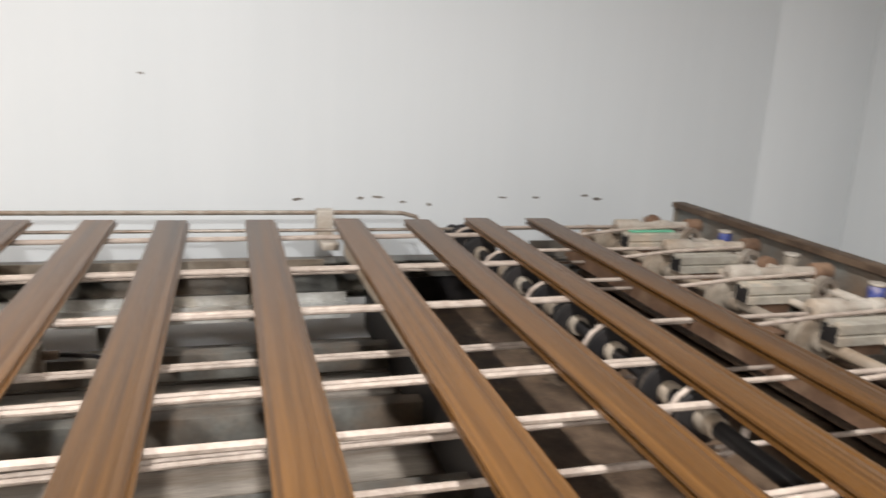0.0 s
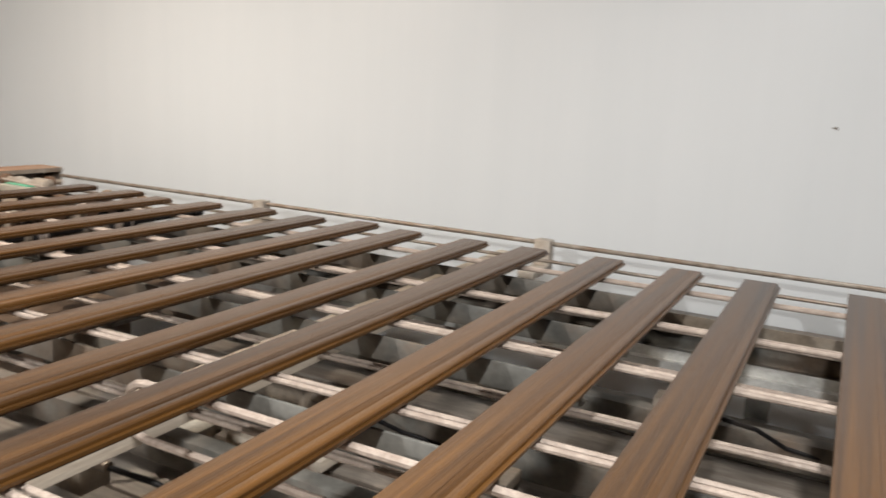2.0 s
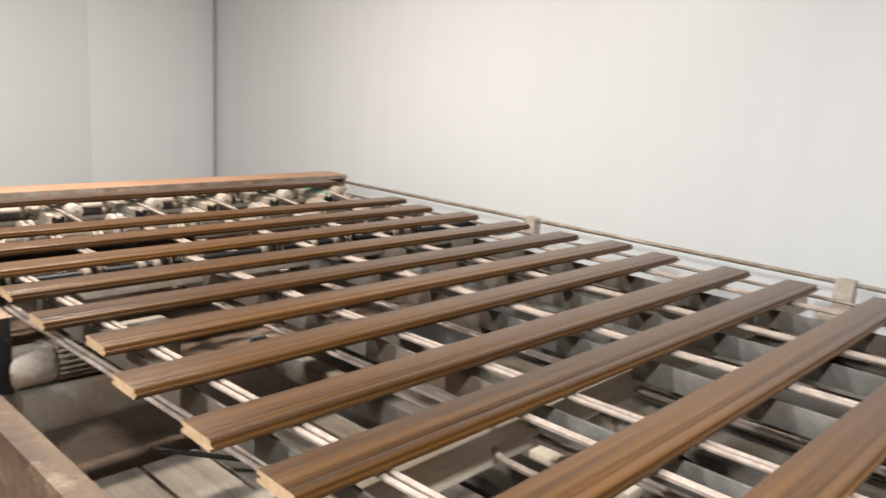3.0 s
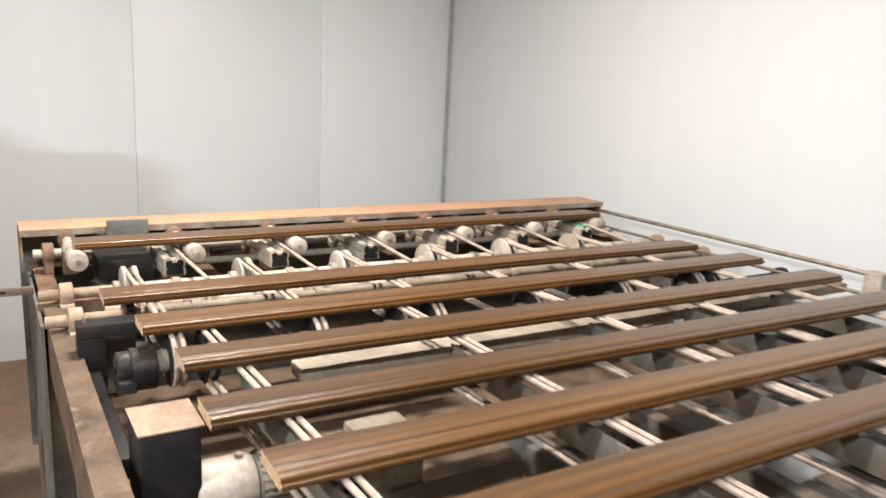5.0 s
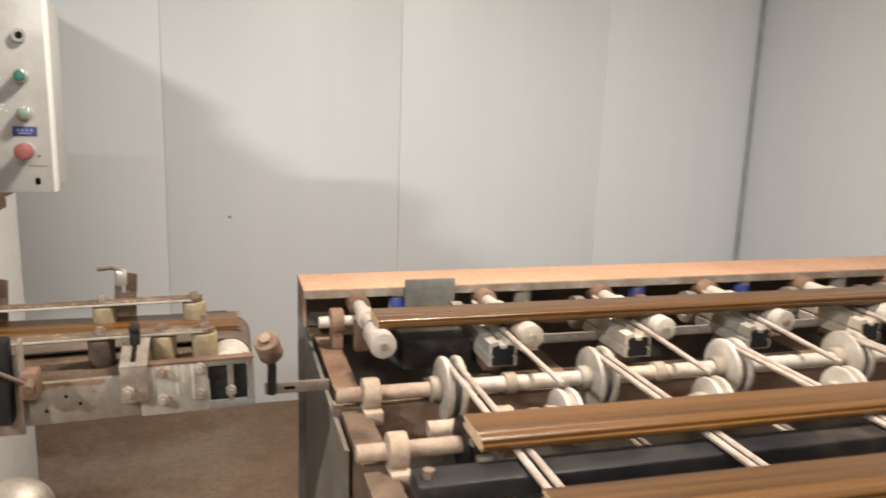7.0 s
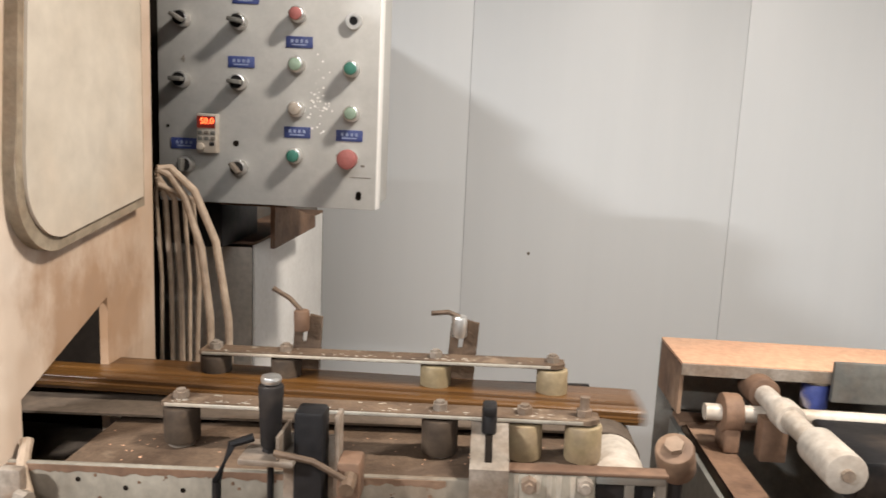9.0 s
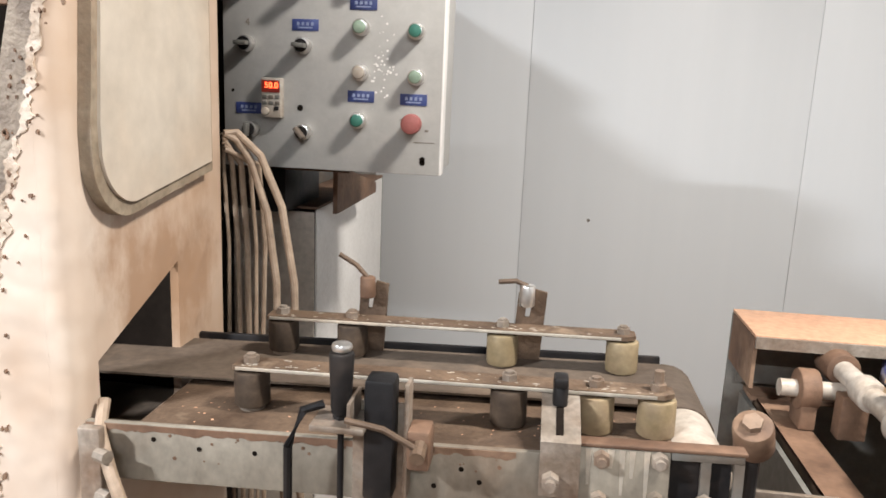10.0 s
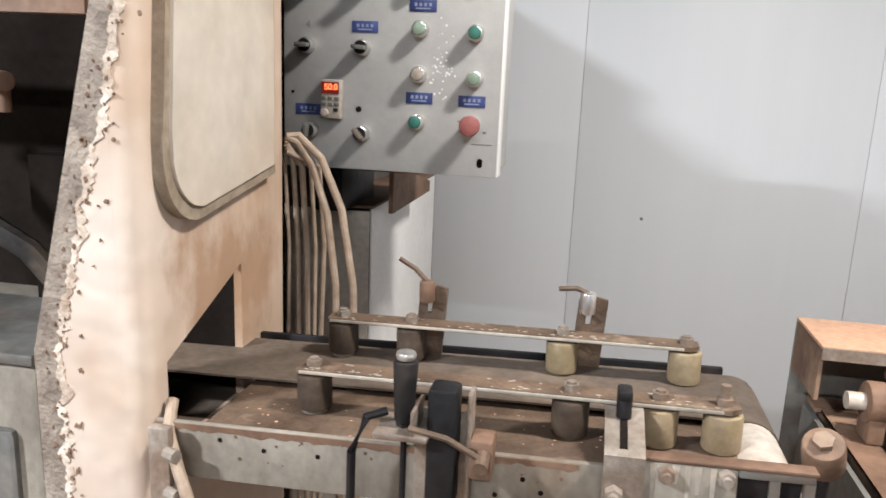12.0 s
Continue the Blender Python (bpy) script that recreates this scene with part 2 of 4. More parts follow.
# ---- building helpers ----
class Shape:
    """Collects simple solids into one mesh."""

    def __init__(self):
        self.bm = bmesh.new()

    def put(self, verts, m):
        bmesh.ops.transform(self.bm, matrix=m, verts=verts)

    def box(self, a, b, bevel=0.0, m=None):
        r = bmesh.ops.create_cube(self.bm, size=1)
        vs = r["verts"]
        for v in vs:
            v.co = Vector([a[i] + (v.co[i] + 0.5) * (b[i] - a[i]) for i in range(3)])
        if bevel:
            es = list({e for v in vs for e in v.link_edges})
            out = bmesh.ops.bevel(self.bm, geom=es, offset=bevel, segments=2, affect="EDGES", profile=0.5)
            vs = list({v for f in out["faces"] for v in f.verts} | {v for v in vs if v.is_valid})
        if m:
            self.put(vs, m)
        return self

    def cyl(self, p, q, r, seg=20, r2=None, bevel=0.0):
        p, q = Vector(p), Vector(q)
        d = q - p
        m = Matrix.Translation((p + q) / 2) @ d.to_track_quat("Z", "Y").to_matrix().to_4x4()
        o = bmesh.ops.create_cone(self.bm, cap_ends=True, segments=seg, radius1=r, radius2=r if r2 is None else r2, depth=d.length)
        vs = o["verts"]
        if bevel:
            caps = [f for f in {f for v in vs for f in v.link_faces} if len(f.verts) > 4]
            es = list({e for f in caps for e in f.edges})
            out = bmesh.ops.bevel(self.bm, geom=es, offset=bevel, segments=2, affect="EDGES", profile=0.5)
            vs = list({v for f in out["faces"] for v in f.verts} | {v for v in vs if v.is_valid})
        self.put(vs, m)
        return self

    def tube(self, pts, r, seg=10):
        pts = [Vector(p) for p in pts]
        rings, up = [], Vector((0.31, 0.22, 0.93))
        for i, p in enumerate(pts):
            d = (pts[min(i + 1, len(pts) - 1)] - pts[max(i - 1, 0)]).normalized()
            u = d.cross(up).normalized()
            w = u.cross(d)
            rings.append([self.bm.verts.new(p + r * (math.cos(2 * math.pi * k / seg) * u + math.sin(2 * math.pi * k / seg) * w)) for k in range(seg)])
        for a, b in zip(rings, rings[1:]):
            for k in range(seg):
                self.bm.faces.new((a[k], a[(k + 1) % seg], b[(k + 1) % seg], b[k]))
        self.bm.faces.new(rings[0][::-1])
        self.bm.faces.new(rings[-1])
        return self

    def prism(self, outline, axis, lo, hi):
        """outline: (u, v) pairs in the two other axes, in order x, y, z."""
        def at(u, v, w):
            c = [u, v]
            c.insert(axis, w)
            return Vector(c)
        a = [self.bm.verts.new(at(u, v, lo)) for u, v in outline]
        b = [self.bm.verts.new(at(u, v, hi)) for u, v in outline]
        n = len(outline)
        for k in range(n):
            self.bm.faces.new((a[k], a[(k + 1) % n], b[(k + 1) % n], b[k]))
        self.bm.faces.new(a[::-1])
        self.bm.faces.new(b)
        return self

    def ring(self, c, axis, ro, ri, half, seg=24):
        """A flat ring round c; axis 0, 1 or 2."""
        def at(r, k, w):
            t = 2 * math.pi * k / seg
            v = [r * math.cos(t), r * math.sin(t)]
            v.insert(axis, w)
            return Vector(c) + Vector(v)
        loops = [[self.bm.verts.new(at(r, k, w)) for k in range(seg)] for r, w in ((ro, -half), (ro, half), (ri, half), (ri, -half))]
        for i in range(4):
            a, b = loops[i], loops[(i + 1) % 4]
            for k in range(seg):
                self.bm.faces.new((a[k], a[(k + 1) % seg], b[(k + 1) % seg], b[k]))
        return self

    def mesh(self, name, material):
        bmesh.ops.recalc_face_normals(self.bm, faces=self.bm.faces)
        me = bpy.data.meshes.new(name)
        self.bm.to_mesh(me)
        self.bm.free()
        for m in material if isinstance(material, (list, tuple)) else (material,):
            me.materials.append(m)
        for p in me.polygons:
            p.use_smooth = len(p.vertices) == 4 and p.area < 0.02
        me.set_sharp_from_angle(angle=radians(35))
        return me


def thing(name, place, label, category, group=""):
    ob = new(name)
    ob.empty_display_size = 0.05
    ob.location = place
    return tagged(ob, label, category, group)


def part(name, shape, material, parent, label="", local=False):
    """One mesh under a thing or a part; coordinates are the room's unless local."""
    ob = new(name, shape.mesh(name, material))
    ob.parent = parent
    if not local:
        base, p = Vector((0, 0, 0)), parent
        while p:
            base += p.location
            p = p.parent
        ob.location = -base
    return tagged(ob, label)


def single(name, shape, material, label="", category="", group="", kind=""):
    return tagged(new(name, shape.mesh(name, material)), label, category, group, kind)


# ---- room ----
X0, X1, Y0, Y1, H = -6.0, 2.6, -6.75, 1.72, 3.1
single("floor", Shape().box((X0, Y0, -0.1), (X1, Y1, 0)), FLOOR, kind="structure")
single("ceiling", Shape().box((X0, Y0, H), (X1, Y1, H + 0.1)), CEIL, kind="structure")


def panel_wall(name, along, lo, hi, face, out, seams, sheet=None):
    """A wall of tall sheet panels with thin open joints; out: +1 or -1, the side away from the room."""
    cuts = [lo] + seams + [hi]
    back = Shape()
    d0, d1 = sorted((face + out * 0.012, face + out * 0.1))
    if along == 0:
        back.box((lo, d0, 0), (hi, d1, H))
    else:
        back.box((d0, lo, 0), (d1, hi, H))
    w = single(name, back, SEAM, kind="structure")
    for s, e in zip(cuts, cuts[1:]):
        sh = Shape()
        c0, c1 = sorted((face, face + out * 0.012))
        if along == 0:
            sh.box((s + 0.0007, c0, 0), (e - 0.0007, c1, H), 0.0008)
        else:
            sh.box((c0, s + 0.0007, 0), (c1, e - 0.0007, H), 0.0008)
        part("panel", sh, sheet or WALL, w)
    return w


panel_wall("wall_north", 0, X0, X1, Y1, 1, [-4.67, -3.61, -2.55, -1.49, -0.43, 0.637, 1.7])
panel_wall("wall_east", 1, Y0, Y1, X1, 1, [-6.2])
panel_wall("wall_south", 0, X0, X1, Y0, -1, [-4.0, -2.1, -1.0, 0.06, 1.1])
# out of view; dark sheets here only reduce the fill light
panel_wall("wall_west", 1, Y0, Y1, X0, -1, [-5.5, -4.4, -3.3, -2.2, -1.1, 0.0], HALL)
single("corner_trim", Shape().box((X1 - 0.018, Y1 - 0.018, 0), (X1 - 0.001, Y1 - 0.001, H), 0.004), SEAM, kind="structure")

for place, length, power, colour in LAMPS:
    x, y, z = place
    f = thing("tube_light", (x, y, z), "slim white tube light hung under the ceiling", "light", "tube lights")
    part("housing", Shape().box((x - length / 2, y - 0.05, z + 0.03), (x + length / 2, y + 0.05, z + 0.08), 0.008), CLEAN, f)
    part("hanger", Shape().cyl((x - length * 0.4, y, z + 0.07), (x - length * 0.4, y, H), 0.006, 8), STEEL, f)
    part("hanger", Shape().cyl((x + length * 0.4, y, z + 0.07), (x + length * 0.4, y, H), 0.006, 8), STEEL, f)

rng = random.Random(4)
for y, z, w in [(-4.05, 1.04, 0.05), (-4.3, 1.045, 0.035), (-4.37, 1.05, 0.05), (-4.47, 1.03, 0.03), (-4.58, 1.02, 0.03), (-4.9, 1.05, 0.05), (-5.05, 1.05, 0.03), (-5.28, 1.06, 0.04), (-5.34, 1.045, 0.05), (-3.546, 1.47, 0.022)]:
    y, z = (y, z) if z > 1.2 else (y - 0.045, z - 0.02)
    pts = [(y + w / 2 * math.cos(k) * rng.uniform(0.5, 1.1), z - 0.012 + 0.006 * math.sin(k) * rng.uniform(0.4, 1.3)) for k in [i * 0.7 for i in range(9)]]
    single("wall_chip", Shape().prism(pts, 0, X1 - 0.002, X1 + 0.002), DIRT, "dark chipped scuff on the white wall", "scuff", "wall scuffs")
single("wall_chip", Shape().cyl((-0.158, Y1 - 0.002, 0.923), (-0.158, Y1 + 0.002, 0.923), 0.007, 7), DIRT, "small dark mark on the wall panel", "scuff", "wall scuffs")

# ---- boards on the transfer table ----
BW, BT, BL = 0.096, 0.02, 1.91


def board_mesh():
    h, t = BW / 2, BT
    ring = [(h - 0.002, 0), (h - 0.0005, -0.0006), (h, -0.002), (h, -0.007), (h - 0.008, -0.007), (h - 0.008, -0.0125), (h, -0.0125), (h, -t),
            (-h + 0.007, -t), (-h + 0.007, -0.0135), (-h, -0.0135), (-h, -0.0085), (-h + 0.007, -0.0085), (-h + 0.007, -0.003), (-h + 0.0085, -0.0009), (-h + 0.011, 0),
            (-h + 0.024, 0), (-h + 0.025, -0.0007), (-h + 0.026, 0), (-h + 0.038, 0), (-h + 0.0388, -0.0006), (-h + 0.0396, 0)]
    sh = Shape().prism(ring, 0, 0, BL)
    me = sh.mesh("oak_board", (OAK, OAK_END))
    for p in me.polygons:
        if len(p.vertices) > 4:
            p.material_index = 1
    return me


BOARD = board_mesh()
boards = {}
rng = random.Random(11)
for i in range(-4, 16):
    ob = new("oak_board", BOARD)
    tagged(ob, "dark varnished oak floorboard with tongue and groove on the cords", "board", "oak boards on the transfer table")
    boards[i] = (ob, rng.uniform(-0.02, 0.025), rng.uniform(-0.012, 0.012), rng.uniform(-0.35, 0.35))

# ---- transfer table ----
POSTS = [-1.378, -2.678, -4.169]
NS, SS, SH3 = -0.555, -5.17, -1.12      # cross shafts
frame_t = thing("transfer_table", (1.15, -2.9, 0), "long dusty steel frame of the cross-transfer table", "conveyor")
for x0, x1 in ((0.03, 0.08), (2.28, 2.2)):
    t, d = (0.006, 0.0) if x1 > x0 else (-0.006, -0.07)
    prof = [(x0, 0.80), (x1, 0.80), (x1, 0.806), (x0 + t, 0.806), (x0 + t, 0.924), (x1, 0.924), (x1, 0.93), (x0, 0.93)]
    part("side_beam", Shape().prism([(u, v + d) for u, v in prof], 1, -5.75, -0.08), GRIME if d == 0 else GREY, frame_t, "channel beam along the table side")
for y in (-0.35, -1.95, -3.45, -5.45):
    part("leg", Shape().box((0.035, y - 0.035, 0.7305), (0.08, y + 0.035, 0.80)), GREY, frame_t)
    for x in (0.035, 2.215):
        part("leg", Shape().box((x, y - 0.035, 0), (x + 0.06, y + 0.035, 0.73), 0.004), GREY, frame_t)
for y in POSTS:
    part("rail_post", Shape().box((2.34, y - 0.03, 0.9), (2.39, y + 0.03, 1.014), 0.004).box((2.2, y - 0.03, 0.9), (2.36, y + 0.03, 0.925), 0.003), WHITE, frame_t)
for y, x0, x1 in ((-1.26, 0.45, 2.36), (-2.54, 0.11, 2.36), (-4.245, 0.11, 2.2)):
    part("cross_beam", Shape().box((x0, y - 0.03, 0.925 if y > -2 else 0.88), (x1, y + 0.03, 0.955), 0.004), CREAM if y > -2 else WOODBEAM, frame_t, "pale dusty cross beam")
for y, z in ((-2.05, 0.55), (-3.45, 0.55), (-4.75, 0.6), (-0.9, 0.5)):
    part("lower_beam", Shape().box((0.1, y - 0.03, z - 0.04), (2.22, y + 0.03, z + 0.03), 0.004), GREY, frame_t)
for x in (0.62, 1.02, 1.42, 1.83):
    part("long_beam", Shape().box((x - 0.025, -4.7, 0.62), (x + 0.025, -1.25, 0.70), 0.004), GREY, frame_t, "grey painted box beam under the cords")
part("cable_tray", Shape().box((1.96, -4.2, 0.765), (2.04, -1.35, 0.77)).box((1.955, -4.2, 0.74), (1.96, -1.35, 0.79)).box((2.04, -4.2, 0.765), (2.045, -1.35, 0.80)), GALV, frame_t, "bright galvanised tray")
part("cable_tray", Shape().box((2.09, -4.13, 0.86), (2.15, -1.3, 0.865)).box((2.085, -4.13, 0.86), (2.09, -1.3, 0.90)), CREAM, frame_t)

rail = thing("guard_rail", (2.37, -2.4, 0.99), "thin grey steel rail on posts along the table", "rail")
part("bar", Shape().tube([(2.37, -0.05, 1.0), (2.37, -1.4, 1.0), (2.37, -2.7, 1.0), (2.37, -4.37, 1.0), (2.368, -4.46, 0.998), (2.362, -4.51, 0.985), (2.355, -4.54, 0.93)], 0.0085), STEEL, rail)
part("lower_bar", Shape().cyl((2.19, -0.3, 0.975), (2.19, -5.5, 0.975), 0.006, 8), STEEL, rail)


def cord_loop(x, ya, yb, ztop, drop, r=0.0055, lean=0.0):
    """A round drive cord: upper run, lower run and the two turns."""
    rad = drop / 2
    pts = [(x, ya + (yb - ya) * k / 8, ztop) for k in range(9)]
    s = 1 if yb > ya else -1
    pts += [(x, yb + s * rad * math.sin(a), ztop - rad + rad * math.cos(a)) for a in [math.pi * k / 8 for k in range(1, 9)]]
    pts += [(x, yb + (ya - yb) * k / 4, ztop - drop) for k in range(1, 5)]
    pts += [(x, ya - s * rad * math.sin(a), ztop - rad - rad * math.cos(a)) for a in [math.pi * k / 8 for k in range(1, 8)]]
    pts.append(pts[0])
    pts = [(px + lean * (py - yb), py, pz) for px, py, pz in pts]
    return Shape().tube(pts, r, 8)


ZC = 1.0075   # top run of the cords, under the boards
NORTH_X = [0.215 + 0.31 * k for k in range(6)]
MID_X = [0.305, 0.765, 1.16, 1.5, 1.86]
LEAN = -0.026   # the long cords spread towards the south
for k, x in enumerate(NORTH_X):
    for dx in (-0.009, 0.009):
        part("cord", cord_loop(x + 0.025 + dx, SH3, NS, ZC, 0.11), CORD, frame_t, "pale dusty round drive cord")
for x in MID_X:
    for dx in (-0.009, 0.009):
        part("cord", cord_loop(x + dx, -4.62, SH3, ZC, 0.11, lean=LEAN), CORD, frame_t, "long pale round drive cord")
part("cord", cord_loop(0.67, -4.62, -2.6, ZC - 0.004, 0.1, 0.0075), CORD, frame_t, "single thick pale drive cord")
for k in range(6):
    x = 0.41 + 0.33 * k
    part("cord", cord_loop(x, SS, -4.62, ZC, 0.13), CORD, frame_t, "pale dusty round drive cord")


def wheel_shape(x, y, z, r, w, parent, material=WHITE, core=RUBBER):
    wheel = part("wheel", Shape().cyl((x - w / 2, y, z), (x - w * 0.18, y, z), r, 28, bevel=0.004).cyl((x + w * 0.18, y, z), (x + w / 2, y, z), r, 28, bevel=0.004), material, parent)
    sub = Shape().cyl((x - w * 0.2, y, z), (x + w * 0.2, y, z), r * 0.9, 24)
    o = part("groove", sub, core, wheel)
    hub = Shape().cyl((x - w / 2 - 0.022, y, z), (x - w / 2 + 0.002, y, z), 0.024, 18, bevel=0.003)
    part("hub", hub, CREAM, wheel)
    return wheel


def bearing(x, y, z, parent, s=1.0, m=None):
    sh = Shape().cyl((x - 0.016, y, z), (x + 0.016, y, z), 0.03 * s, 20, bevel=0.004)
    sh.box((x - 0.017, y - 0.045 * s, z - 0.045 * s), (x + 0.017, y + 0.045 * s, z - 0.02 * s), 0.003)
    part("bearing", sh, m or TAN, parent, "pillow block")


def cross_shaft(y, z, xs, r, w, label, x0=0.02, x1=2.26, shaft_r=0.0155, material=WHITE, core=RUBBER, bearings=(0.085, 2.24)):
    s = thing("cross_shaft", (1.15, y, z), label, "shaft", "cross shafts")
    part("shaft", Shape().cyl((x0 + 0.25, y, z), (x1, y, z), shaft_r, 20, bevel=0.002), material, s)
    part("shaft_end", Shape().cyl((x0, y, z), (x0 + 0.2495, y, z), shaft_r - 0.001, 20, bevel=0.002), BLACK if material == BLACK else TAN, s, "dust-covered shaft end")
    for x in xs:
        wheel_shape(x, y, z, r, w, s, material, core)
    for x in bearings:
        bearing(x, y, z, s, m=BLACK if material == BLACK else None)
    for x in (0.36, 0.69, 1.35, 1.68):
        part("collar", Shape().cyl((x - 0.012, y, z), (x + 0.012, y, z), shaft_r + 0.006, 16, bevel=0.002), CREAM, s)
    return s


for x in MID_X:
    part("cord_rail", Shape().box((x + 0.005, -3.2, 0.93), (x + 0.013, -1.35, 0.985), 0.002).box((x + 0.013, -3.2, 0.93), (x + 0.04, -1.35, 0.936)), GREY, frame_t, "dark steel angle under the cords")
cross_shaft(NS, 0.957, [x + 0.025 for x in NORTH_X], 0.061, 0.04, "dusty white shaft carrying grooved cord wheels")
cross_shaft(-0.69, 0.94, [0.42 + 0.31 * k for k in range(6)], 0.052, 0.034, "dusty shaft with pale cord wheels between the boards", x0=0.16, material=WHITE, core=CREAM, bearings=(0.3, 2.24))
cross_shaft(-0.785, 0.955, [], 0.05, 0.03, "dust-brown drive shaft with a chain sprocket", material=CREAM)
cross_shaft(SH3, 0.95, sorted([x + 0.025 for x in NORTH_X] + MID_X), 0.055, 0.034, "dark shaft with black grooved pulleys", x0=0.12, material=BLACK, core=CORD, bearings=(0.14, 2.24))
cross_shaft(-4.62, 0.95, sorted([x + 0.09 for x in MID_X] + [0.41 + 0.33 * k for k in range(6)] + [2.12]), 0.055, 0.034, "dark shaft with black grooved pulleys", material=BLACK, core=RUBBER)
cross_shaft(SS, 0.945, [0.41 + 0.33 * k for k in range(6)], 0.062, 0.036, "dusty white shaft carrying grooved cord wheels", material=CREAM, core=CREAM)

# invented pale pieces over the lower beams, for light patches between board shadows
rng = random.Random(31)
for k in range(9):
    x, y = rng.uniform(0.25, 1.9), rng.uniform(-3.3, -1.75)
    w, d, z = rng.uniform(0.12, 0.3), rng.uniform(0.05, 0.11), 0.5855 + 0.031 * (k % 2)
    turn = Matrix.Translation((x, y, z)) @ Matrix.Rotation(radians(rng.choice((0, 0, 90, 12, -8))), 4, "Z")
    single("offcut", Shape().box((-w / 2, -d / 2, 0), (w / 2, d / 2, 0.03), 0.002, turn), rng.choice((WOODBEAM, CREAM, ALU)), "added pale board piece lying under the transfer table", "offcut", "offcuts under the table")
shelf = thing("lower_shelf", (1.15, -3.3, 0.57), "pale dusty planked shelf under the transfer table", "shelf")
for k in range(13):
    x = 0.115 + 0.16 * k
    part("plank", Shape().box((x, -4.95, 0.5725), (x + 0.147, -1.65, 0.5845 + 0.002 * (k % 3 == 1)), 0.002), SHELF, shelf)
for y in (-4.9, -3.9, -2.8, -1.7):
    part("batten", Shape().box((0.1, y - 0.025, 0.54), (2.2, y + 0.025, 0.572), 0.002), GRIME, shelf)

# black bracket, chain and motor by the west side
br = thing("drive_bracket", (0.1, -1.0, 0.93), "black steel drive bracket fixed to the side beam", "bracket")
part("top_bar", Shape().box((0.07, -0.985, 0.97), (0.95, -0.93, 1.0), 0.004), BLACK, br)
part("upright", Shape().box((0.07, -0.985, 0.80), (0.125, -0.93, 0.97), 0.004), BLACK, br)
part("side_plate", Shape().box((0.07, -1.42, 0.86), (0.11, -0.985, 0.90), 0.004).box((0.1, -1.53, 0.80), (0.195, -1.42, 0.985), 0.006), BLACK, br)
part("dusty_top", Shape().box((0.098, -1.532, 0.9855), (0.2, -1.418, 0.9885), 0.001), TAN, br, "pale dust-covered top plate")
part("bolt", Shape().cyl((0.09, -0.96, 0.998), (0.09, -0.96, 1.012), 0.009, 6), STEEL, br)
ch = thing("roller_chain", (0.2, -0.95, 0.8), "dusty steel roller chain running down from its sprocket", "chain")
for k in range(16):
    y, z = -0.83 - 0.0165 * k, 0.992 - 0.0055 * k
    part("link", Shape().box((0.189 - 0.003 * (k % 2), y - 0.0075, z - 0.005), (0.207 + 0.003 * (k % 2), y + 0.0075, z + 0.005), 0.002), STEEL if k % 2 else BLACK, ch)
part("sprocket", Shape().cyl((0.19, -0.785, 0.955), (0.206, -0.785, 0.955), 0.046, 18), BLACK, ch)
part("sprocket", Shape().cyl((0.15, -1.12, 0.94), (0.2, -1.12, 0.94), 0.044, 22, bevel=0.004), BLACK, ch)
mo = thing("gear_motor", (0.32, -1.54, 0.75), "cream gear motor with cooling fins under the boards", "motor")
MY, MZ = -1.49, 0.848
part("fan_cover", Shape().cyl((0.185, MY, MZ), (0.29, MY, MZ), 0.051, 28, bevel=0.012), WHITE, mo, "smooth cream fan cover")
part("housing", Shape().cyl((0.2905, MY, MZ), (0.48, MY, MZ), 0.042, 24, bevel=0.004), CREAM, mo)
part("screw", Shape().cyl((0.265, MY, MZ + 0.05), (0.265, MY, MZ + 0.057), 0.008, 8), STEEL, mo)
for k in range(22):
    part("fin", Shape().box((0.295, -0.002, 0.04), (0.465, 0.002, 0.052), 0.0008, Matrix.Translation((0, MY, MZ)) @ Matrix.Rotation(2 * math.pi * k / 22, 4, "X")), CREAM, mo)
part("gearbox", Shape().box((0.4805, MY - 0.06, MZ - 0.06), (0.6, MY + 0.06, MZ + 0.05), 0.01), CREAM, mo)
part("foot", Shape().box((0.2, MY - 0.07, 0.7), (0.6, MY + 0.07, MZ - 0.048), 0.004), GREY, mo)
for k, (x, y) in enumerate(((0.75, -2.3), (1.25, -2.45), (1.7, -3.3), (0.9, -3.6))):
    b = thing("air_valve", (x, y, 0.70), "small dusty valve block with hoses on the beam", "valve", "valves")
    part("block", Shape().box((x - 0.035, y - 0.06, 0.70), (x + 0.035, y + 0.06, 0.79), 0.005), CREAM, b)
    part("fitting", Shape().cyl((x, y - 0.06, 0.76), (x, y - 0.1, 0.76), 0.012, 12), STEEL, b)
    part("hose", Shape().tube([(x, y - 0.1, 0.76), (x + 0.03, y - 0.18, 0.74), (x + 0.1, y - 0.25, 0.68), (x + 0.12, y - 0.4, 0.66)], 0.006, 8), BLACK, b)
single("floor_cable", Shape().tube([(0.4, -1.8, 0.70), (0.6, -1.95, 0.66), (0.72, -2.1, 0.72), (0.85, -2.05, 0.71), (1.0, -2.2, 0.71)], 0.006, 8), BLACK, "thin black cable looped under the table", "cable")


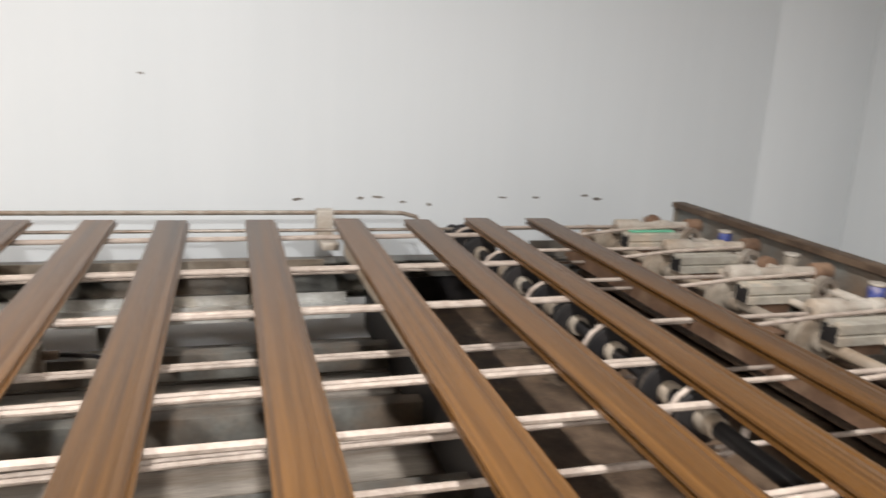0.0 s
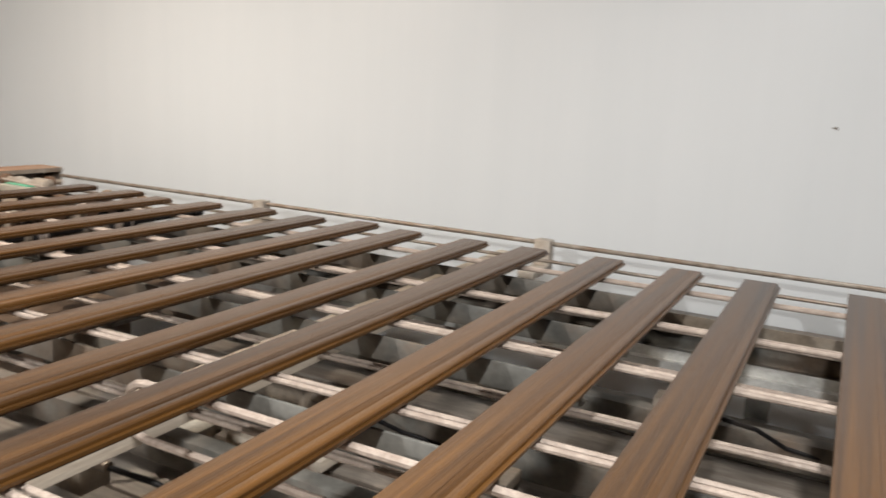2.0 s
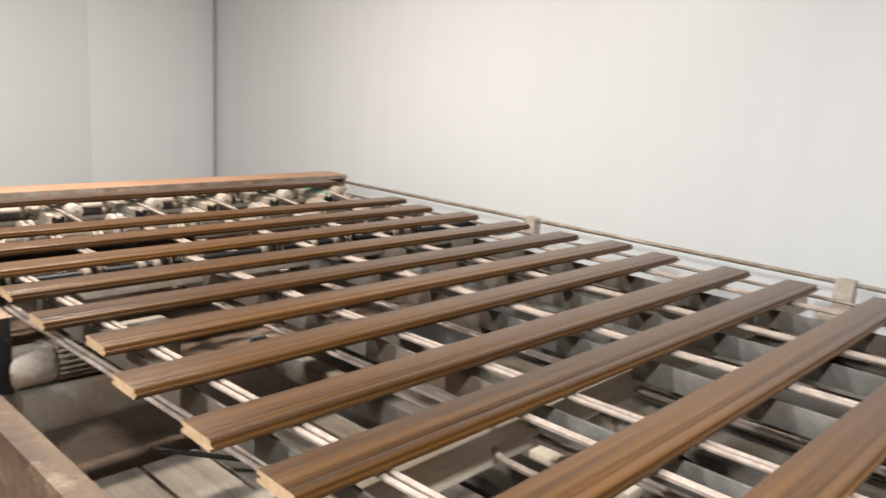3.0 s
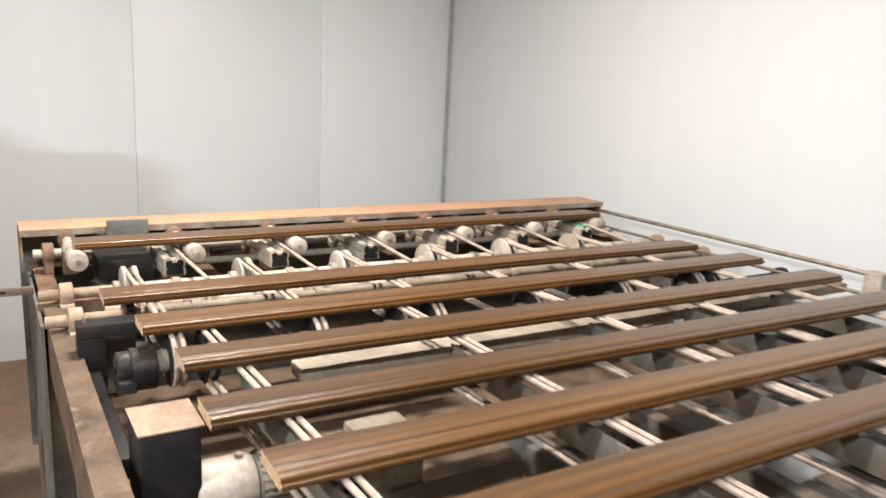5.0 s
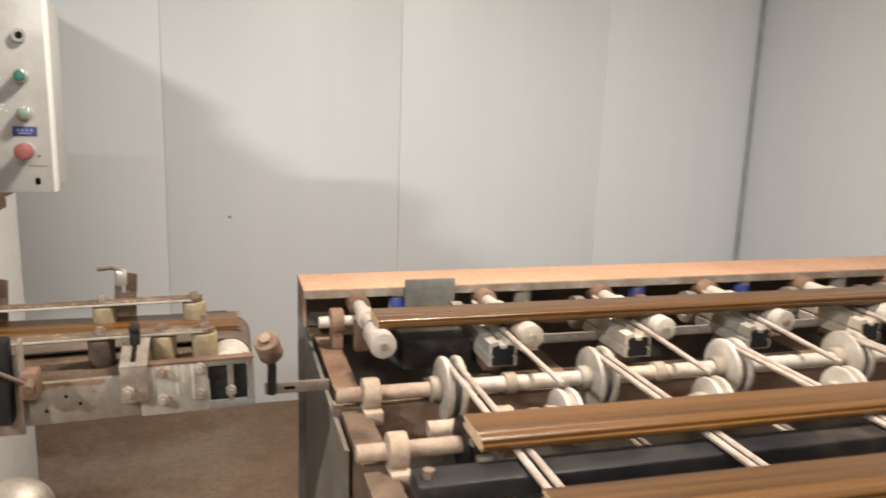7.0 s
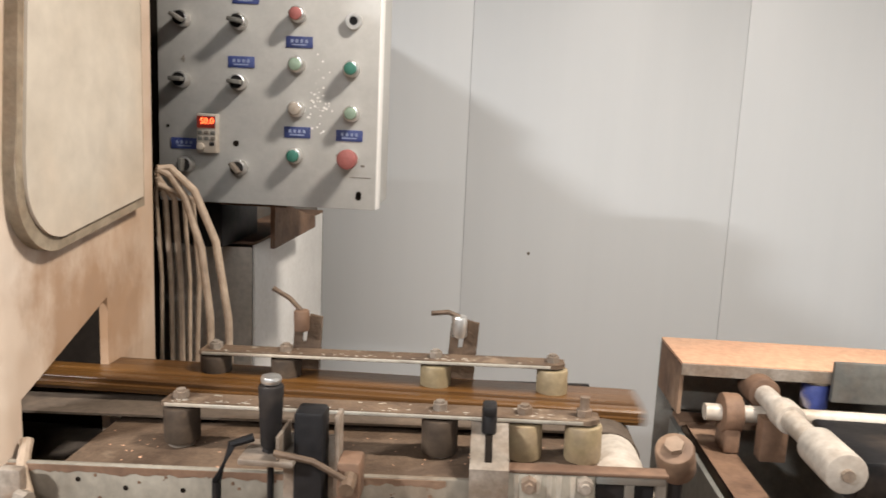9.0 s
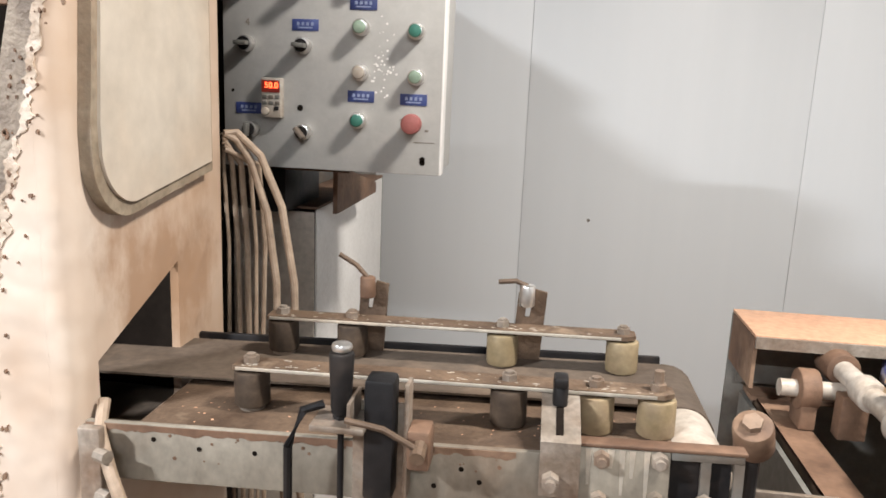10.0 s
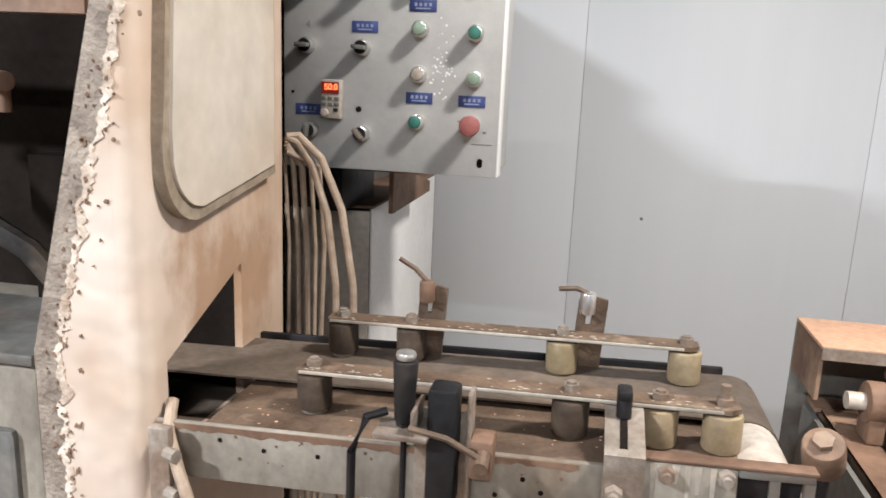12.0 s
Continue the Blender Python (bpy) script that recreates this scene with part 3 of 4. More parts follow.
# ---- roller lines at the two ends ----
def roller_line(y0, side, group, feed=True):
    """side: +1 when the cover lies to the north of the rollers."""
    def Y(v):
        return y0 + side * v
    def bx(x0, va, z0, x1, vb, z1, bevel=0.0):
        a, b = sorted((Y(va), Y(vb)))
        return Shape().box((x0, a, z0), (x1, b, z1), bevel)
    cov = thing("line_cover", (1.15, y0, 0), "brown sheet-steel cover with wood dust over the roller ends", "cover", group)
    w = 0.155 if side > 0 else 0.05
    part("top", bx(0.0, -w, 1.05, 2.3, 0.0, 1.056, 0.0015), TOPDUST if side > 0 else GRIME, cov, "top sheet under wood dust")
    part("lip", bx(0.0, -w - 0.005, 1.035, 2.3, -w - 0.0005, 1.054), STEEL if side > 0 else GRIME, cov)
    part("back_sheet", bx(0.0, -0.008, 0.3, 2.3, 0.0, 1.049), GREY, cov)
    part("inner_sheet", bx(0.012, -0.03, 0.93, 2.3, -0.022, 1.045), GREY, cov)
    part("end_sheet", bx(0.0, 0.005 - w, 0.965, 0.006, -0.009, 1.049), RUST, cov)
    part("end_sheet", bx(2.294, 0.005 - w, 0.965, 2.3, -0.009, 1.049), CREAM, cov)
    if side > 0:
        part("patch_plate", bx(0.237, -0.172, 1.008, 0.36, -0.162, 1.075, 0.002), GREY, cov, "grey steel plate clipped over the lip")
    base = thing("roller_stand", (1.15, Y(-0.35), 0), "brown steel frame under the roller line", "frame", group)
    part("front_angle", bx(0.02, -0.555, 0.925, 2.27, -0.515, 0.931).box((0.02, min(Y(-0.553), Y(-0.547)), 0.85), (2.27, max(Y(-0.553), Y(-0.547)), 0.925)), RUST, base)
    part("rear_angle", bx(0.02, -0.1, 0.925, 2.27, -0.05, 0.932), RUST, base)
    for x in (0.03, 0.48, 1.15, 1.8, 2.2):
        part("tie", bx(x, -0.514, 0.925, x + 0.05, -0.101, 0.931), RUST, base)
    for x in (0.015, 2.22):
        part("end_plate", bx(x, -0.7, 0.0, x + 0.008, -0.05, 0.92), GREY, base, "grey-green end plate down to the floor")
    part("tray", bx(0.3, -0.5, 0.80, 2.2, -0.12, 0.806), GRIME, base)
    sh = thing("line_shaft", (1.15, Y(-0.22), 0.975), "pale line shaft along the rollers", "shaft", group)
    part("shaft", Shape().cyl((0.03, Y(-0.2), 0.99), (2.26, Y(-0.2), 0.99), 0.0135, 18), WHITE, sh)
    for x in (0.07, 0.85, 1.55, 2.2):
        part("collar", Shape().cyl((x - 0.015, Y(-0.2), 0.99), (x + 0.015, Y(-0.2), 0.99), 0.032, 20, bevel=0.004), RUST, sh)
        part("stand", bx(x - 0.012, -0.225, 0.932, x + 0.012, -0.175, 0.975, 0.003), RUST, sh)
    part("rear_rod", Shape().cyl((0.3, Y(-0.33), 0.965), (2.2, Y(-0.33), 0.965), 0.011, 14), WHITE, sh)
    rollers = []
    for k in range(7):
        x = 0.125 + 0.313 * k
        r = thing("line_roller", (x, Y(-0.32), 1.02), "dust-white conveyor roller with a brown end cap", "roller", group)
        s = side
        part("barrel", Shape().cyl((0, s * -0.155, 0), (0, s * -0.065, 0), 0.0265, 26, bevel=0.003), WHITE, r, local=True)
        part("neck", Shape().cyl((0, s * -0.065, 0), (0, s * 0.13, 0), 0.016, 18).cyl((0, s * 0.02, 0), (0, s * 0.06, 0), 0.0225, 20, bevel=0.003), WHITE, r, local=True)
        part("cap", Shape().cyl((0, s * 0.13, 0), (0, s * 0.19, 0), 0.026, 22, bevel=0.005), RUST, r, local=True)
        part("pin", Shape().cyl((0, s * -0.161, 0), (0, s * -0.155, 0), 0.008, 10), STEEL, r, local=True)
        part("saddle", Shape().box((-0.02, min(s * 0.07, s * 0.1), -0.088), (0.02, max(s * 0.07, s * 0.1), -0.02), 0.003), RUST, r, local=True)
        rollers.append(r)
    for k in range(6):
        x = 0.375 + 0.311 * k
        g = thing("cord_guide", (x, Y(-0.38), 0.93), "pale aluminium profile guide with a black end cap", "guide", group)
        prof = [(-0.03, -0.028), (0.03, -0.028), (0.03, -0.008), (0.024, -0.004), (0.03, 0.0), (0.03, 0.022), (0.012, 0.026), (0.008, 0.016), (-0.008, 0.016), (-0.012, 0.026), (-0.03, 0.022), (-0.03, 0.0), (-0.024, -0.004), (-0.03, -0.008)]
        lo, hi = sorted((Y(-0.475), Y(-0.27)))
        part("profile", Shape().prism([(x + u, 0.99 + v) for u, v in prof], 1, lo, hi), ALU, g)
        lo, hi = sorted((Y(-0.4775), Y(-0.4755)))
        part("end_cap", Shape().prism([(x + u * 0.8, 0.987 + v * 0.8) for u, v in prof], 1, lo, hi), BLACK, g)
        part("stand", bx(x - 0.02, -0.42, 0.9315, x + 0.02, -0.33, 0.962, 0.003), RUST, g)
        part("pulley", Shape().ring((x - 0.03, Y(-0.235), 0.995), 0, 0.04, 0.024, 0.012), STEEL, g)
        if k == 5:
            part("pad", bx(x - 0.012, -0.46, 1.017, x + 0.012, -0.29, 1.021), GREENPAD, g, "green lining strip")
        lo = (x + 0.012, Y(-0.235), 1.032)
        part("cord", Shape().tube([lo, (x + 0.02, Y(-0.48), 1.02), (x + 0.045, Y(-0.67), 0.995)], 0.0055, 8), CORD, g, "single pale cord sloping down")
    for k in range(6):
        x = 0.228 + 0.325 * k
        c = thing("guide_wheel", (x, Y(-0.13), 0.985), "small upright guide wheel with a %s band" % ("blue" if k in (0, 2, 3, 5) else "white"), "guide wheel", group)
        part("body", Shape().cyl((x, Y(-0.13), 0.985), (x, Y(-0.13), 1.028), 0.022, 20, bevel=0.004), BLUECAP if k in (0, 2, 3, 5) else CREAM, c)
        part("top", Shape().cyl((x, Y(-0.13), 1.028), (x, Y(-0.13), 1.036), 0.024, 20, bevel=0.003), WHITE, c)
        part("pin", Shape().cyl((x, Y(-0.13), 0.932), (x, Y(-0.13), 0.985), 0.007, 10), STEEL, c)
    box_ = thing("drive_box", (0.3, Y(-0.27), 0.9), "black box of the line drive below the rollers", "box", group)
    part("body", bx(0.185, -0.385, 0.932, 0.335, -0.225, 1.0, 0.006), BLACK, box_)
    return rollers


line_rollers = roller_line(0.0, 1, "outgoing roller line")
south_rollers = roller_line(-5.62, -1, "incoming roller line")

# crank by the outgoing line
ck = thing("hand_crank", (0.0, -0.52, 0.95), "rusty hand crank with a round grip on the frame", "crank")
part("arm", Shape().box((-0.105, -0.512, 0.952), (0.014, -0.505, 0.974), 0.002), STEEL, ck, "flat slotted steel arm")
part("lever", Shape().tube([(-0.092, -0.515, 0.955), (-0.092, -0.516, 0.99), (-0.092, -0.517, 1.035)], 0.0085, 10), BLACK, ck)
KA = Vector((-0.25, -0.5, 0.83)).normalized()
KC = Vector((-0.092, -0.517, 1.03))
part("grip", Shape().cyl(KC, KC + KA * 0.045, 0.0225, 24, bevel=0.005), RUST, ck)
part("nut", Shape().cyl(KC + KA * 0.0452, KC + KA * 0.053, 0.0115, 6), TAN, ck)
part("slot", Shape().box((-0.07, -0.5125, 0.96), (-0.05, -0.5121, 0.966)), DARK, ck)

# invented tray with black skirts, standing in for the dark below the cords
tray = thing("under_tray", (1.15, -4.8, 0.7), "grimy brown tray added to darken the space below the incoming cords", "tray")
part("sheet", Shape().box((0.12, -5.5, 0.70), (2.19, -4.3, 0.706)), GRIME, tray)
part("skirt", Shape().box((0.12, -4.3, 0.62), (2.19, -4.294, 0.80)), BLACK, tray)
part("skirt", Shape().box((2.19, -5.5, 0.62), (2.196, -4.3, 0.80)), BLACK, tray)
tray = thing("under_tray", (1.15, -0.9, 0.7), "grimy brown steel dust tray below the outgoing cords", "tray")
part("sheet", Shape().box((0.12, -1.34, 0.66), (2.19, -0.56, 0.666)), GRIME, tray)
part("support", Shape().box((1.1, -0.95, 0.55), (1.16, -0.85, 0.659)), GREY, tray)

# ---- infeed conveyor with board guides ----
feed = thing("infeed_conveyor", (-0.45, -0.45, 1.03), "dusty grey infeed conveyor in front of the brushing machine", "conveyor")
part("front_plate", Shape().box((-0.859, -0.606, 0.967), (-0.31, -0.598, 1.038), 0.002), FRONT, feed)
part("rust_edge", Shape().prism([(-0.858, 1.0363), (-0.361, 1.0363)] + [(-0.361 - 0.497 * k / 90, 1.0285 + 0.004 * noise.noise((0.3, 0, k * 0.4)) + 0.0025 * noise.noise((5, 0, k * 1.7))) for k in range(91)], 1, -0.6068, -0.6055), RUST, feed, "brown rust along the top edge")
part("top_sheet", Shape().box((-0.80, -0.5975, 1.028), (-0.17, -0.31, 1.034), 0.001), GRIME, feed, "brown dust-covered top sheet")
part("rear_plate", Shape().box((-0.859, -0.31, 0.975), (-0.17, -0.302, 1.05), 0.002), BLACK, feed)
part("end_plate", Shape().box((-0.309, -0.613, 0.967), (-0.201, -0.6065, 1.052), 0.002), FRONT, feed, "bolted grey end plate")
part("tension_plate", Shape().box((-0.2005, -0.612, 0.967), (-0.127, -0.6065, 0.98), 0.001).box((-0.2005, -0.612, 1.043), (-0.127, -0.6065, 1.054), 0.001).box((-0.17, -0.612, 0.98), (-0.16, -0.6065, 1.043)).box((-0.137, -0.612, 0.98), (-0.127, -0.6065, 1.043)), GREY, feed)
part("rust_lip", Shape().box((-0.309, -0.614, 1.0525), (-0.125, -0.595, 1.0565), 0.001), RUST, feed, "brown rusty top lip")
part("dark_slot", Shape().box((-0.2, -0.604, 0.98), (-0.138, -0.6, 1.043)), BLACK, feed)
streaks = Shape()
for x, w, z in ((-0.262, 0.004, 1.03), (-0.25, 0.003, 1.0), (-0.24, 0.0035, 1.02), (-0.225, 0.003, 0.99), (-0.285, 0.003, 1.01)):
    streaks.prism([(x - w, 1.051), (x + w, 1.051), (x + 0.4 * w, z), (x - 0.5 * w, z)], 1, -0.6136, -0.6128)
tagged(part("paint_run", streaks, ALU, feed, "pale runs down the plate"), kind="stuff")
for x, z in ((-0.272, 1.042), (-0.213, 1.044), (-0.273, 0.995), (-0.215, 0.999), (-0.165, 1.0)):
    part("bolt", Shape().cyl((x, -0.613, z), (x, -0.624, z), 0.009, 6).cyl((x, -0.624, z), (x, -0.629, z), 0.005, 10), STEEL, feed)
part("drum", Shape().cyl((-0.165, -0.585, 1.008), (-0.165, -0.33, 1.008), 0.036, 28, bevel=0.006), WHITE, feed, "white end drum")
bp = [(-1.2, 1.0455), (-0.165, 1.0455)] + [(-0.165 + 0.039 * math.sin(a), 1.0075 + 0.038 * math.cos(a)) for a in [math.pi * k / 10 for k in range(1, 11)]] + [(-1.2, 0.9695)]
cx, cz0 = -0.165, 1.0075
inner = [(x, z - 0.003 if z > cz0 else z + 0.003) if k in (0, 1, len(bp) - 1) else (cx + (x - cx) * 0.92, cz0 + (z - cz0) * 0.92) for k, (x, z) in enumerate(bp)]
belt = Shape().prism(bp + inner[::-1], 1, -0.475, -0.325)
part("belt", belt, BELT, feed, "dark brown conveyor belt")
for x, z in ((-0.776, 1.02), (-0.721, 1.012), (-0.655, 1.012), (-0.615, 1.02), (-0.45, 0.99), (-0.42, 1.012), (-0.4, 0.998)):
    part("hole", Shape().cyl((x, -0.6065, z), (x, -0.6055, z), 0.003, 10), DARK, feed)

feed.rotation_euler = (0, -0.03, 0)
rng = random.Random(5)
chips = Shape()
for k in range(28):
    x, z, r = rng.uniform(-0.85, -0.37), 1.03 - abs(rng.gauss(0, 0.022)), rng.uniform(0.0008, 0.0026)
    if z > 0.978:
        chips.cyl((x, -0.6066, z), (x, -0.6058, z), r, 6)
tagged(part("rust_spot", chips, RUST, feed), kind="stuff")
crumbs = Shape()
for k in range(150):
    x, y, r = rng.uniform(-0.79, -0.2), rng.uniform(-0.594, -0.49), rng.uniform(0.0006, 0.0018)
    crumbs.prism([(x + r * rng.uniform(0.5, 1.6) * math.cos(1.26 * j), y + r * rng.uniform(0.5, 1.2) * math.sin(1.26 * j)) for j in range(5)], 2, 1.0335, 1.0335 + r * 0.4)
tagged(part("sawdust", crumbs, TOPDUST, feed), kind="stuff")


def guide_bar(y, z, x0, x1, bolts, rollers, label):
    g = thing("board_guide", ((x0 + x1) / 2, y, z), label, "guide", "board guides")
    part("bar", Shape().prism([(x0, y - 0.016), (x1 - 0.012, y - 0.017), (x1, y - 0.008), (x1, y + 0.012), (x1 - 0.01, y + 0.016), (x0 + 0.006, y + 0.016), (x0, y + 0.01)], 2, z, z + 0.006), GRIME, g, "flat dusty steel bar")
    worn = Shape()
    for k in range(60):
        x, side, r = rng.uniform(x0 + 0.01, x1 - 0.015), rng.random(), rng.uniform(0.0007, 0.0022)
        v = y - 0.0145 + abs(rng.gauss(0, 0.006)) if side < 0.75 else y + 0.013 - abs(rng.gauss(0, 0.004))
        worn.prism([(x + r * rng.uniform(0.8, 2.6) * math.cos(1.26 * j), v + r * rng.uniform(0.4, 0.8) * math.sin(1.26 * j)) for j in range(5)], 2, z + 0.0055, z + 0.0064)
    tagged(part("wear_speck", worn, ALU, g), kind="stuff")
    part("worn_lip", Shape().box((x0 + 0.004, y - 0.0178, z + 0.0005), (x1 - 0.02, y - 0.0162, z + 0.0048), 0.0006), ALU, g, "rubbed bright edge")
    for x, tall in bolts:
        part("bolt", Shape().cyl((x, y, z + 0.006), (x, y, z + 0.014), 0.0095, 6).cyl((x, y, z + 0.014), (x, y, z + 0.017 + tall), 0.0055, 12), STEEL, g)
    for x, m in rollers:
        rl = part("guide_roller", Shape().cyl((x, y, z - 0.047), (x, y, z - 0.003), 0.0215, 26, bevel=0.003), m, g)
        part("sleeve", Shape().cyl((x, y, z - 0.052), (x, y, z - 0.047), 0.016, 16), STEEL, rl)
    return g


back = guide_bar(-0.362, 1.103, -0.725, -0.215, [(-0.706, 0), (-0.605, 0), (-0.393, 0), (-0.231, 0)], [(-0.706, BROWNROLL), (-0.605, BROWNROLL), (-0.393, YELLOW), (-0.231, YELLOW)], "rusty back guide bar with four rollers over the belt")
front = guide_bar(-0.53, 1.084, -0.705, -0.19, [(-0.687, 0), (-0.375, 0), (-0.276, 0), (-0.207, 0.012)], [(-0.687, BROWNROLL), (-0.375, BROWNROLL), (-0.276, YELLOW), (-0.207, YELLOW)], "rusty front guide bar with four rollers over the belt")


def clamp(x, y, tilt, parent, chrome):
    sh = Shape().prism([(x - 0.022, 1.05), (x + 0.018, 1.05), (x + 0.026, 1.152), (x + 0.008, 1.156), (x + 0.002, 1.115), (x - 0.004, 1.115), (x - 0.002, 1.15), (x - 0.014, 1.15)], 1, y, y + 0.006)
    part("clamp_plate", sh, GRIME, parent)
    part("clamp_screw", Shape().cyl((x - 0.002, y - 0.014, 1.142), (x - 0.002, y + 0.02, 1.142), 0.008, 14).cyl((x - 0.002, y - 0.01, 1.134), (x - 0.002, y - 0.01, 1.165), 0.011, 14, bevel=0.003), CHROME if chrome else RUST, parent)
    part("clamp_lever", Shape().tube([(x - 0.002, y - 0.01, 1.163), (x - 0.018, y - 0.012, 1.17 + tilt * 0.4), (x - 0.042, y - 0.014, 1.168 + tilt)], 0.0035, 8), GRIME, parent)


clamp(-0.585, -0.335, 0.028, back, False)
clamp(-0.36, -0.335, 0.0, back, True)
back.rotation_euler = (0, -0.02, 0)
back.location.z -= 0.008
front.rotation_euler = (0, -0.02, 0)
part("slotted_bracket", Shape().prism([(-0.535, 1.0835), (-0.56, 1.0835), (-0.622, 1.06), (-0.622, 0.998), (-0.617, 0.998), (-0.617, 1.0555), (-0.558, 1.0785), (-0.535, 1.0785)], 0, -0.337, -0.295), STEEL, front, "bright slotted bracket")
part("slot", Shape().prism([(-0.566, 1.0822), (-0.612, 1.0648), (-0.612, 1.0633), (-0.566, 1.0807)], 0, -0.321, -0.313), DARK, front)
part("clamp_screw", Shape().cyl((-0.317, -0.568, 1.078), (-0.317, -0.56, 1.108), 0.0085, 12, bevel=0.002).box((-0.325, -0.575, 1.1), (-0.309, -0.55, 1.112), 0.003), BLACK, front)
part("clamp_nut", Shape().cyl((-0.325, -0.622, 1.018), (-0.325, -0.634, 1.018), 0.01, 6).cyl((-0.325, -0.634, 1.018), (-0.325, -0.64, 1.018), 0.006, 10), STEEL, front)

hp = thing("sensor_post", (-0.547, -0.625, 1.012), "black cylindrical sensor with a chrome tip on a bracket", "sensor")
part("bracket", Shape().box((-0.575, -0.66, 1.066), (-0.517, -0.606, 1.0735), 0.002).box((-0.535, -0.6595, 1.0735), (-0.531, -0.61, 1.1), 0.001), STEEL, hp)
part("barrel", Shape().cyl((-0.547, -0.635, 1.078), (-0.547, -0.635, 1.147), 0.0105, 20, 0.0135, bevel=0.003), BLACK, hp)
part("tip", Shape().cyl((-0.547, -0.635, 1.1472), (-0.547, -0.635, 1.157), 0.011, 18, bevel=0.004), CHROME, hp)
part("stem", Shape().cyl((-0.547, -0.635, 0.9), (-0.547, -0.635, 1.0778), 0.0035, 10).cyl((-0.547, -0.635, 1.0735), (-0.547, -0.635, 1.0778), 0.009, 6), BLACK, hp)
part("lead", Shape().tube([(-0.567, -0.63, 1.085), (-0.587, -0.64, 1.08), (-0.602, -0.645, 1.04), (-0.604, -0.64, 0.972), (-0.602, -0.63, 0.912)], 0.005, 8), BLACK, hp)
lb = thing("limit_switch", (-0.515, -0.62, 0.975), "black limit switch box on a steel plate", "switch")
part("plate", Shape().box((-0.48, -0.632, 0.985), (-0.475, -0.607, 1.115), 0.001).box((-0.54, -0.611, 0.955), (-0.48, -0.607, 1.085), 0.001), STEEL, lb)
part("case", Shape().box((-0.521, -0.645, 0.985), (-0.489, -0.612, 1.122), 0.005), BLACK, lb)
part("lug", Shape().box((-0.4745, -0.645, 1.025), (-0.45, -0.61, 1.07), 0.004), RUST, lb)
part("rod", Shape().tube([(-0.535, -0.665, 1.085), (-0.495, -0.667, 1.08), (-0.46, -0.655, 1.055)], 0.0035, 8), GRIME, lb)
part("knob", Shape().cyl((-0.46, -0.665, 1.05), (-0.46, -0.645, 1.055), 0.008, 10), GRIME, lb)
bowl = thing("work_lamp", (-0.52, -0.78, 0.0), "dusty round metal lamp head on a stand", "lamp")
dome = Shape()
bmesh.ops.create_uvsphere(dome.bm, u_segments=24, v_segments=14, radius=0.05)
dome.put(list(dome.bm.verts), Matrix.Translation((-0.475, -0.72, 0.885)) @ Matrix.Diagonal((1.1, 1, 0.95, 1)))
part("dome", dome, STEEL, bowl)
part("stem", Shape().cyl((-0.475, -0.72, 0), (-0.475, -0.72, 0.84), 0.012, 12), GREY, bowl)

# ---- brushing machine body ----
XB = -0.86
body = thing("brushing_machine", (-1.3, -0.4, 0), "large cream machine body with stained flaking paint", "machine")


def rounded(x0, x1, y0, y1, r):
    """Plan outline with the south-east corner rounded."""
    return [(x0, y0)] + [(x1 - r + r * math.sin(a), y0 + r - r * math.cos(a)) for a in [math.pi / 2 * k / 8 for k in range(9)]] + [(x1, y1), (x0, y1)]


WT = 0.012
lean = [(-1.0, 0.0), (XB - 0.03, 0.0), (XB - 0.03, 1.775), (-0.84 - 0.06, 1.775), (-0.9, 1.5), (-1.0, 1.1)]
shell = Shape().prism(lean, 1, -0.62, -0.5725).prism(rounded(XB - 0.0299, XB, -0.62, -0.5725, 0.028), 2, 0.0, 1.775)
shell.prism([(-0.5724, 0), (-0.22, 0), (-0.22, 1.775), (-0.5724, 1.775), (-0.5724, 1.085), (-0.37, 1.163), (-0.37, 0.96), (-0.5724, 0.96)], 0, XB - WT, XB)
part("shell", shell, BODY, body)
# added unseen blocker that keeps the west lamp off the control box
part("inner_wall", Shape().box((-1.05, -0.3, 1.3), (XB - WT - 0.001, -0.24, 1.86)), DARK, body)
# added hidden block; its top edge casts the slanting shadow on the wall
part("rear_block", Shape().box((-1.9, 0.31, 0.0), (-0.98, 1.45, 1.859)), GREY, body)
rng = random.Random(7)
edge, rim_x = [], lambda z: -1.0 if z < 1.1 else -1.0 + 0.25 * (z - 1.1)
for k in range(700):
    z = 0.3 + 1.45 * k / 699
    edge.append((rim_x(z) + 0.03 + 0.012 * noise.noise((0, 0, z * 9)) + 0.009 * noise.noise((3, 0, z * 45)) + 0.005 * noise.noise((3, 5, z * 160)), z))
part("worn_edge", Shape().prism([(rim_x(1.1) - 0.003, 0.3)] + edge + [(rim_x(1.75) - 0.003, 1.75), (rim_x(1.1) - 0.003, 1.1)], 1, -0.6212, -0.6195), WORN, body, "bare brown worn edge")
crust = [(x - 0.005 + 0.006 * noise.noise((8, 2, z * 60)), z) for x, z in edge]
outer = [(x + 0.005 + 0.01 * noise.noise((9, 1, z * 30)) + 0.007 * noise.noise((2, 1, z * 130)), z) for x, z in edge]
part("loose_paint", Shape().prism(crust + outer[::-1], 1, -0.6216, -0.6195), PUTTY, body, "crumbling cream paint beside the worn edge")
chips = Shape()
for k in range(170):
    z = rng.uniform(0.7, 1.74)
    x, s = rim_x(z) + 0.012 + abs(rng.gauss(0, 0.02)), rng.uniform(0.0007, 0.0028)
    t0 = rng.random() * 6
    chips.prism([(x + s * rng.uniform(0.5, 1.2) * math.cos(t0 + 0.9 * j), z + 1.6 * s * rng.uniform(0.5, 1.2) * math.sin(t0 + 0.9 * j)) for j in range(7)], 1, -0.6226, -0.6195)
tagged(part("bare_chip", chips, RUST, body), kind="stuff")
